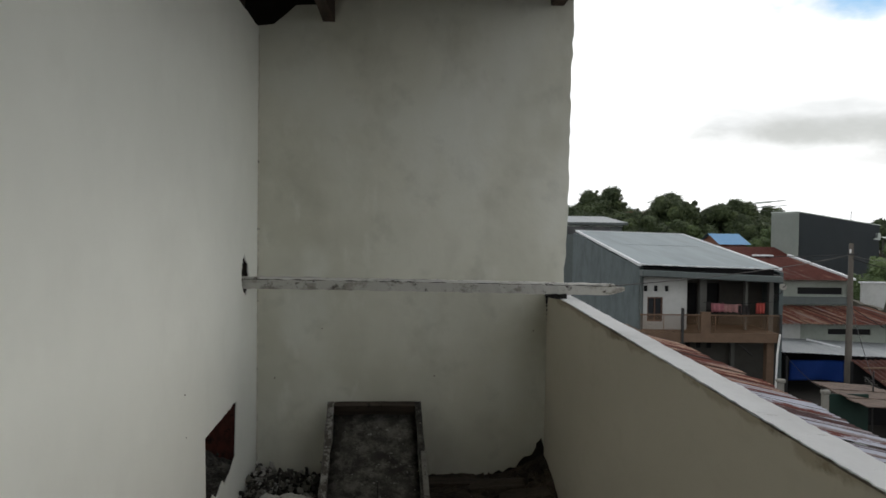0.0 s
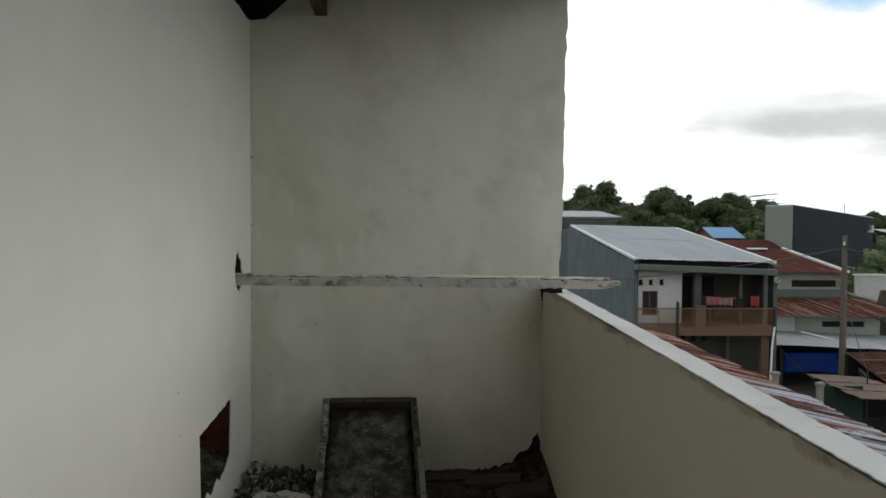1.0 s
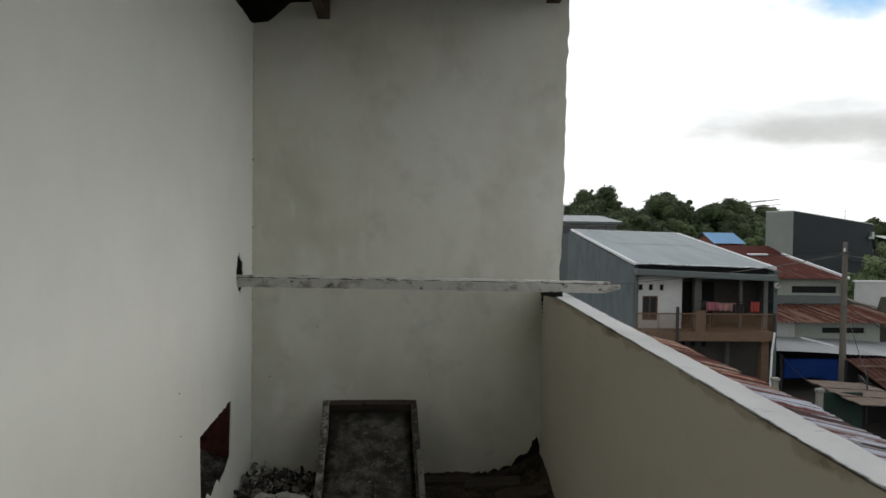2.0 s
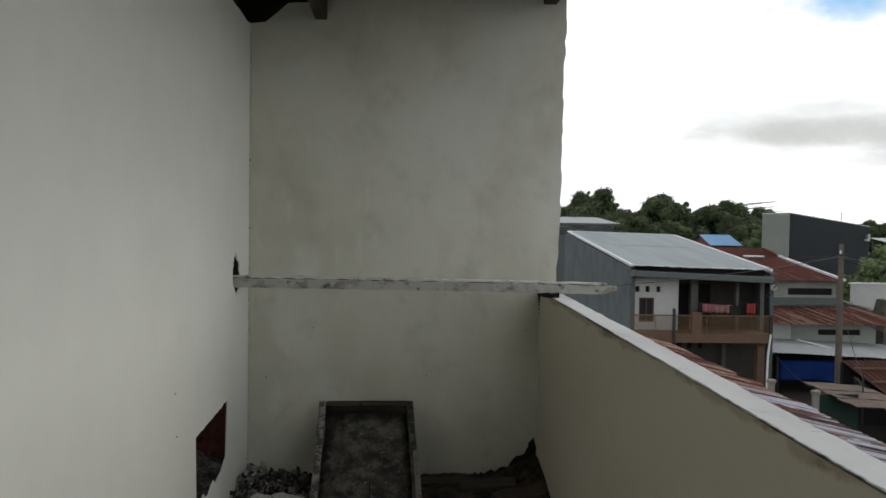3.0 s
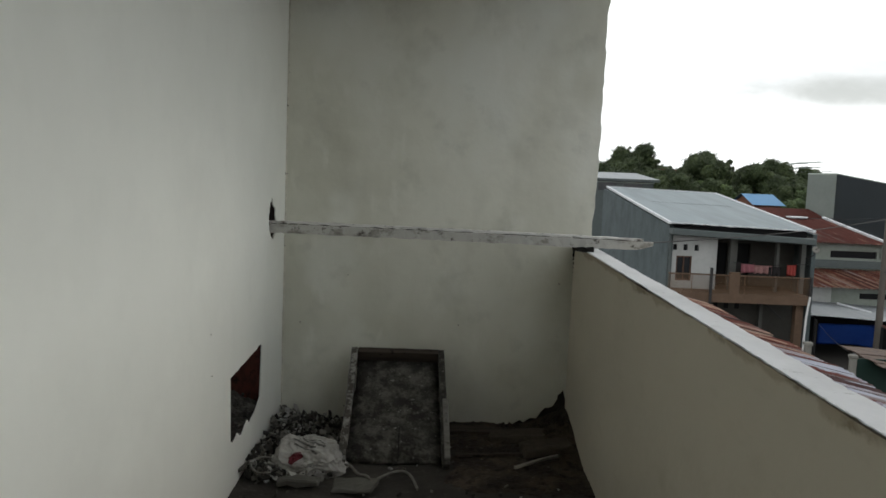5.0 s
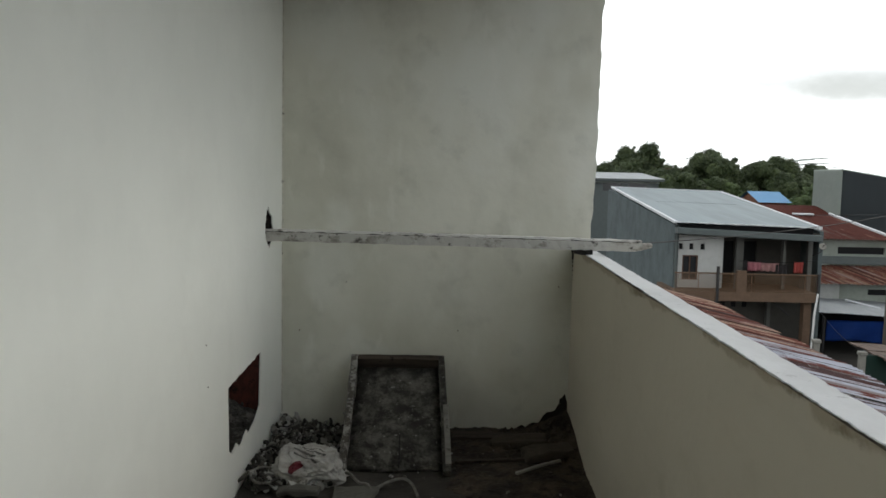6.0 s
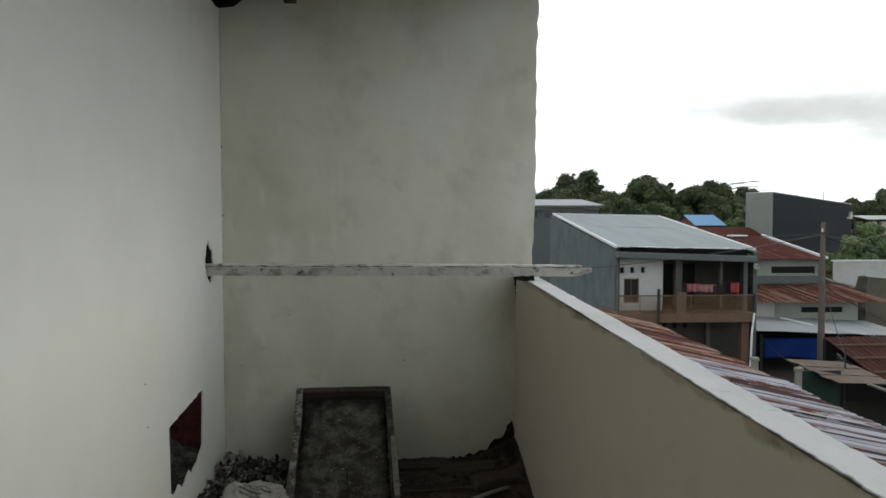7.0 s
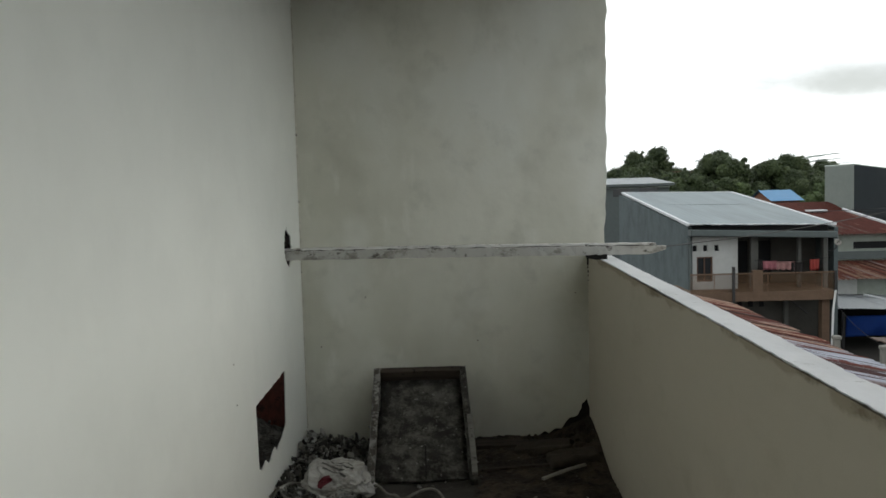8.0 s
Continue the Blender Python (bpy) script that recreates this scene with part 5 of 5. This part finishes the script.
def right_side():
    w = thing("garden_wall", "white rendered boundary wall", "wall", (0, 48, 0))
    part("panel", boxed(26.4, 33, 0, 0.2, GROUND, -1.72), M_house_white, w)
    part("coping", boxed(26.3, 33.1, -0.06, 0.26, -1.72, -1.64), M_trim_white, w)
    r = thing("stone_ruin", "roofless rough stone house wall, mossy and grey", "ruin", (0, 40, 0))
    part("wall", slab(jag([(23.6, GROUND, 0), (28.6, GROUND, 0), (28.6, -2.5, 1), (25.8, -2.3, 1), (23.7, -1.95, 1)], 0.3, 0.06, 44), [[(24.8, -4.2), (25.6, -4.2), (25.6, -3.3), (24.8, -3.3)]], lambda u, v: (u, 0, v), (0, 0.35, 0)), M_stone, r)
    part("side_wall", slab(jag([(0.35, GROUND, 0), (6, GROUND, 0), (6, -2.3, 1), (1.0, -2.65, 1), (0.7, -2.0, 1), (0.35, -1.95, 1)], 0.3, 0.05, 45), [], lambda u, v: (23.65, u, v), (0.3, 0, 0)), M_stone, r)
    part("coping", slab([(23.6, -1.96), (28.6, -2.46), (28.6, -2.36), (23.6, -1.86)], [], lambda u, v: (u, -0.05, v), (0, 0.2, 0)), M_clad_light, r)
    b = thing("brown_roof_shed", "shed under a dark brown corrugated roof", "shed", (0, 0, 0))
    sheets(b, 23.6, 28.4, 15.2, 21.0, -4.25, -3.15, M_brown_roof, 40)
    for x in (15.3, 17.4, 19.5):
        part("post", boxed(x, x + 0.12, 23.9, 24.02, GROUND, -4.2), M_post, b)
    for k in range(4):
        part("roof_batten", board_at(15.2, 21.0, 24.2 + k * 1.1, -4.06 + k * 0.252, 0.05), M_tan, b)
    # near-black wall, coloured for the shade beneath the shed roof
    part("back_wall", boxed(15.2, 21.0, 28.2, 28.4, GROUND, -3.2), M_dark, b)
    s = thing("scrap_roof", "loose weathered roof boards over a stall", "stall", (0, 0, 0))
    # slanting roof of six lapped boards
    across, along = Vector((0.59, -2.0, -0.34)), Vector((2.55, 1.0, -0.32))
    turn = Matrix((along.normalized(), (-across).normalized(), along.cross(-across).normalized())).transposed()
    for k in range(6):
        bm = board(along.length * (0.94 + 0.03 * (k % 3)), 0.025, 0.36, 10, 0.008, 0.015, 80 + k)
        bmesh.ops.rotate(bm, verts=bm.verts, matrix=turn)
        bmesh.ops.translate(bm, verts=bm.verts, vec=Vector((12.16, 25.0, -3.28)) + across * ((k + 0.5) / 6) + Vector((0.05 * (k % 2), 0, 0.012 * (k % 2))))
        part("roof_board", bm, M_scrapwood, s)
    part("edge_beam", tube([(13.6, 22.9, -3.62), (15.4, 22.9, -4.30)], 0.05, 6), M_palewood, s)
    part("fence_panel", boxed(12.1, 13.4, 24.0, 24.06, GROUND, -3.45), M_green, s, "dark green sheet fence")
    part("post", boxed(12.05, 12.15, 23.9, 24.0, GROUND, -3.3), M_post, s)
    for x, z in ((11.0, -2.95), (9.75, -2.65)):
        g = thing("gate_pillar", "white rendered gate pillar with a cap", "pillar", (x, 22.0, GROUND), "gate pillars")
        part("shaft", boxed(0.03, 0.19, 0.03, 0.15, 0, z - GROUND - 0.10), M_pillar, g)
        part("cap", boxed(0.0, 0.22, 0.0, 0.18, z - GROUND - 0.10, z - GROUND, 0.02), M_pillar, g)


def aerial():
    a = thing("tv_aerial", "thin metal television aerial on a mast", "aerial", (14.1, 25.0, GROUND))
    part("mast", tube([(0, 0, 0), (0, 0, 2.85)], 0.025, 6), M_post, a)
    for k in range(5):
        part("element", tube([(-0.22 + 0.03 * k, 0.1 * k, 2.4 + 0.05 * k), (0.22 - 0.03 * k, 0.1 * k, 2.36 + 0.05 * k)], 0.007, 4), M_column, a)
    part("boom", tube([(0, -0.05, 2.38), (0, 0.45, 2.60)], 0.010, 5), M_column, a)
    for x, y, z, sx, sy, sz, m, lab, cat in ((12.9, 23.2, GROUND, 0.5, 0.5, 1.2, M_clad_light, "pale water drum beside the stall", "drum"), (14.6, 23.0, GROUND, 0.8, 0.5, 0.9, M_green, "dark green crate beside the shed", "crate")):
        c = part(cat, boxed(-sx / 2, sx / 2, -sy / 2, sy / 2, 0, sz, 0.08), m)
        c.location = (x, y, z)
        tagged(c, lab, cat)


aerial()


def board_at(x0, x1, y, z, t):
    return boxed(x0, x1, y, y + t, z, z + t)


right_side()


# ---- trees ----
def tree(name, label, h, w, seed, leaf, n=2600, leaf_size=0.34, lobes=11):
    r = random.Random(seed)
    t = thing(name, label, "tree", (0, 0, 0))
    bm = bmesh.new()
    rings = []
    for i in range(7):
        z = h * 0.55 * i / 6
        rad = 0.05 * h * (1 - 0.75 * i / 6) * 0.6
        rings.append([bm.verts.new((0.15 * math.sin(i) + rad * math.cos(a), rad * math.sin(a), z)) for a in [k * math.tau / 8 for k in range(8)]])
    for a, b in zip(rings, rings[1:]):
        for j in range(8):
            bm.faces.new((a[j], a[(j + 1) % 8], b[(j + 1) % 8], b[j]))
    part("trunk", bm, M_bark, t)
    centres = []
    for k in range(lobes):
        a, rr = r.uniform(0, math.tau), w * 0.5 * math.sqrt(r.random()) * 0.8
        z = h * (0.50 + 0.36 * r.random() * (1 - (rr / (w * 0.5)) ** 2 * 0.6))
        centres.append((Vector((rr * math.cos(a), rr * math.sin(a), z)), r.uniform(0.14, 0.26) * w))
    for k in range(22):
        c, q = r.choice(centres[:lobes])
        a = r.uniform(0, math.tau)
        centres.append((c + Vector((q * 0.9 * math.cos(a), q * 0.9 * math.sin(a), q * r.uniform(0.1, 0.8))), w * r.uniform(0.035, 0.075)))
    for c, _ in centres[:5]:
        part("limb", tube([(0, 0, h * 0.35), tuple(Vector((c.x * 0.5, c.y * 0.5, h * 0.47))), tuple(c)], 0.012 * h, 5), M_bark, t)
    vs, fs = [], []
    weights = [q * q for _, q in centres]
    # dense inner twigs of each clump, then the leaves that lie over it
    ball = bmesh.new()
    bmesh.ops.create_icosphere(ball, subdivisions=3, radius=1)
    ball.verts.ensure_lookup_table()
    for c, q in centres:
        i = len(vs)
        for v in ball.verts:
            vs.append(c + v.co * q * (0.74 + 0.34 * noise.noise(v.co * 2.3 + c) + 0.16 * noise.noise(v.co * 6 + c)))
        fs += [tuple(i + v.index for v in f.verts) for f in ball.faces]
    ball.free()
    for _ in range(n):
        c, q0 = r.choices(centres, weights)[0]
        d = Vector((r.gauss(0, 1), r.gauss(0, 1), r.gauss(0, 0.8))).normalized()
        p = c + d * q0 * (0.80 + 0.34 * noise.noise(d * 2.3 + c) + 0.16 * noise.noise(d * 6 + c) + r.uniform(-0.08, 0.34) * r.random() ** 2)
        up = (d + Vector((r.gauss(0, 0.45), r.gauss(0, 0.45), 0.35 + r.gauss(0, 0.35)))).normalized()
        u = up.cross(Vector((r.gauss(0, 1), r.gauss(0, 1), r.gauss(0, 1)))).normalized()
        v = up.cross(u).normalized()
        q = leaf_size * r.uniform(0.5, 1.2)
        i = len(vs)
        vs += [p - u * q, p + v * q * 0.5, p + u * q - up * q * 0.3, p - v * q * 0.5]
        fs.append((i, i + 1, i + 2, i + 3))
    me = bpy.data.meshes.new("crown")
    me.from_pydata([tuple(x) for x in vs], [], fs)
    me.materials.append(leaf)
    cr = new("crown", me)
    cr.parent = t
    return t


def grove():
    kinds = [tree("tree", "broad dark green tree with a rounded crown", 12.5, 7.4, 1, M_leaf, 12000, 0.17, 18),
             tree("tree", "tall dark green tree with an open crown", 13.0, 4.6, 2, M_leaf, 6500, 0.15, 11),
             tree("tree", "spreading dark green tree above the roofs", 11.0, 6.2, 3, M_leaf, 11000, 0.15, 14)]
    rows = [(33.8, 110, 12.4, 0), (31.8, 111, 10.0, 2), (35.8, 111, 10.2, 2), (42.0, 110, 10.7, 0), (40.2, 112, 9.2, 2), (44.6, 111, 9.5, 2), (47.5, 113, 9.4, 2),
            (19.1, 112, 11.7, 1), (21.6, 113, 10.9, 2), (25.0, 114, 15.2, 1), (23.3, 111, 11.0, 2), (26.8, 112, 9.9, 2), (16.0, 113, 10.6, 2), (12.0, 114, 11.4, 0), (7.0, 114, 11.6, 0),
            (29.2, 118, 8.9, 2), (38.4, 118, 8.9, 2), (34.0, 119, 9.4, 0), (43.5, 120, 10.0, 0), (24.0, 119, 9.6, 0), (19.0, 119, 9.8, 2), (26.6, 105, 8.4, 2), (25.2, 107, 9.3, 2), (27.8, 106, 8.9, 0), (29.6, 104, 7.8, 2), (28.5, 106, 7.8, 2), (38.0, 106, 7.8, 2), (32.5, 105, 7.9, 0), (43.0, 106, 8.2, 0),
            (64.5, 112, 8.4, 0), (68.0, 110, 10.2, 2), (72.5, 112, 10.6, 0), (78, 112, 10.8, 2), (84, 114, 11.2, 0), (57.0, 128, 9.2, 2), (52.0, 132, 9.2, 0), (61.5, 131, 9.0, 2), (48.5, 126, 9.2, 1), (27.6, 117, 10.6, 1), (30.0, 119, 10.2, 2), (54.8, 129, 10.4, 0), (65.5, 130, 9.6, 2), (59.0, 134, 9.9, 0)]
    base = {0: 12.5, 1: 13.0, 2: 11.0}
    used = set()
    r = random.Random(5)
    for x, y, top, k in rows:
        s = 1.10 * top / base[k]
        m = Matrix.LocRotScale((x, y, GROUND), Euler((0, 0, r.uniform(0, 6))), (s, s, s))
        if k in used:
            o = copy_thing(kinds[k], m)
        else:
            used.add(k)
            o = kinds[k]
            o.matrix_basis = m
        tagged(o, group="trees behind the houses")
    sh = tree("shrub", "light green bushy shrub among the roofs", 6.0, 4.5, 8, M_leaf_light, 6000, 0.10, 9)
    first = True
    for x, y, top in ((36.0, 84, 6.9), (37.6, 86, 7.1), (38.9, 85, 6.6), (33.5, 105, 7.6), (35.2, 104, 7.2), (32.2, 72, 5.6), (31.0, 71, 5.3), (33.8, 73, 5.5), (32.2, 52, 6.0), (34.0, 53, 6.4), (36.0, 54, 6.5), (30.4, 51, 5.2), (38.0, 55, 6.2), (28.6, 51, 5.0)):
        s = top / 6.0
        m = Matrix.LocRotScale((x, y, GROUND), Euler((0, 0, r.uniform(0, 6))), (s, s, s))
        o = sh if first else copy_thing(sh, m)
        if first:
            o.matrix_basis, first = m, False
        tagged(o, group="shrubs among the roofs")


grove()

# the street runs a little askew of the terrace
STREET = pose(0.055, 0.59, 1.494, -1.027, -0.266, -1.227) @ pose(-0.167, -0.636, -1.449)
for ob in list(bpy.data.objects):
    if ob not in TERRACE and ob.parent is None:
        ob.matrix_basis = STREET @ ob.matrix_basis
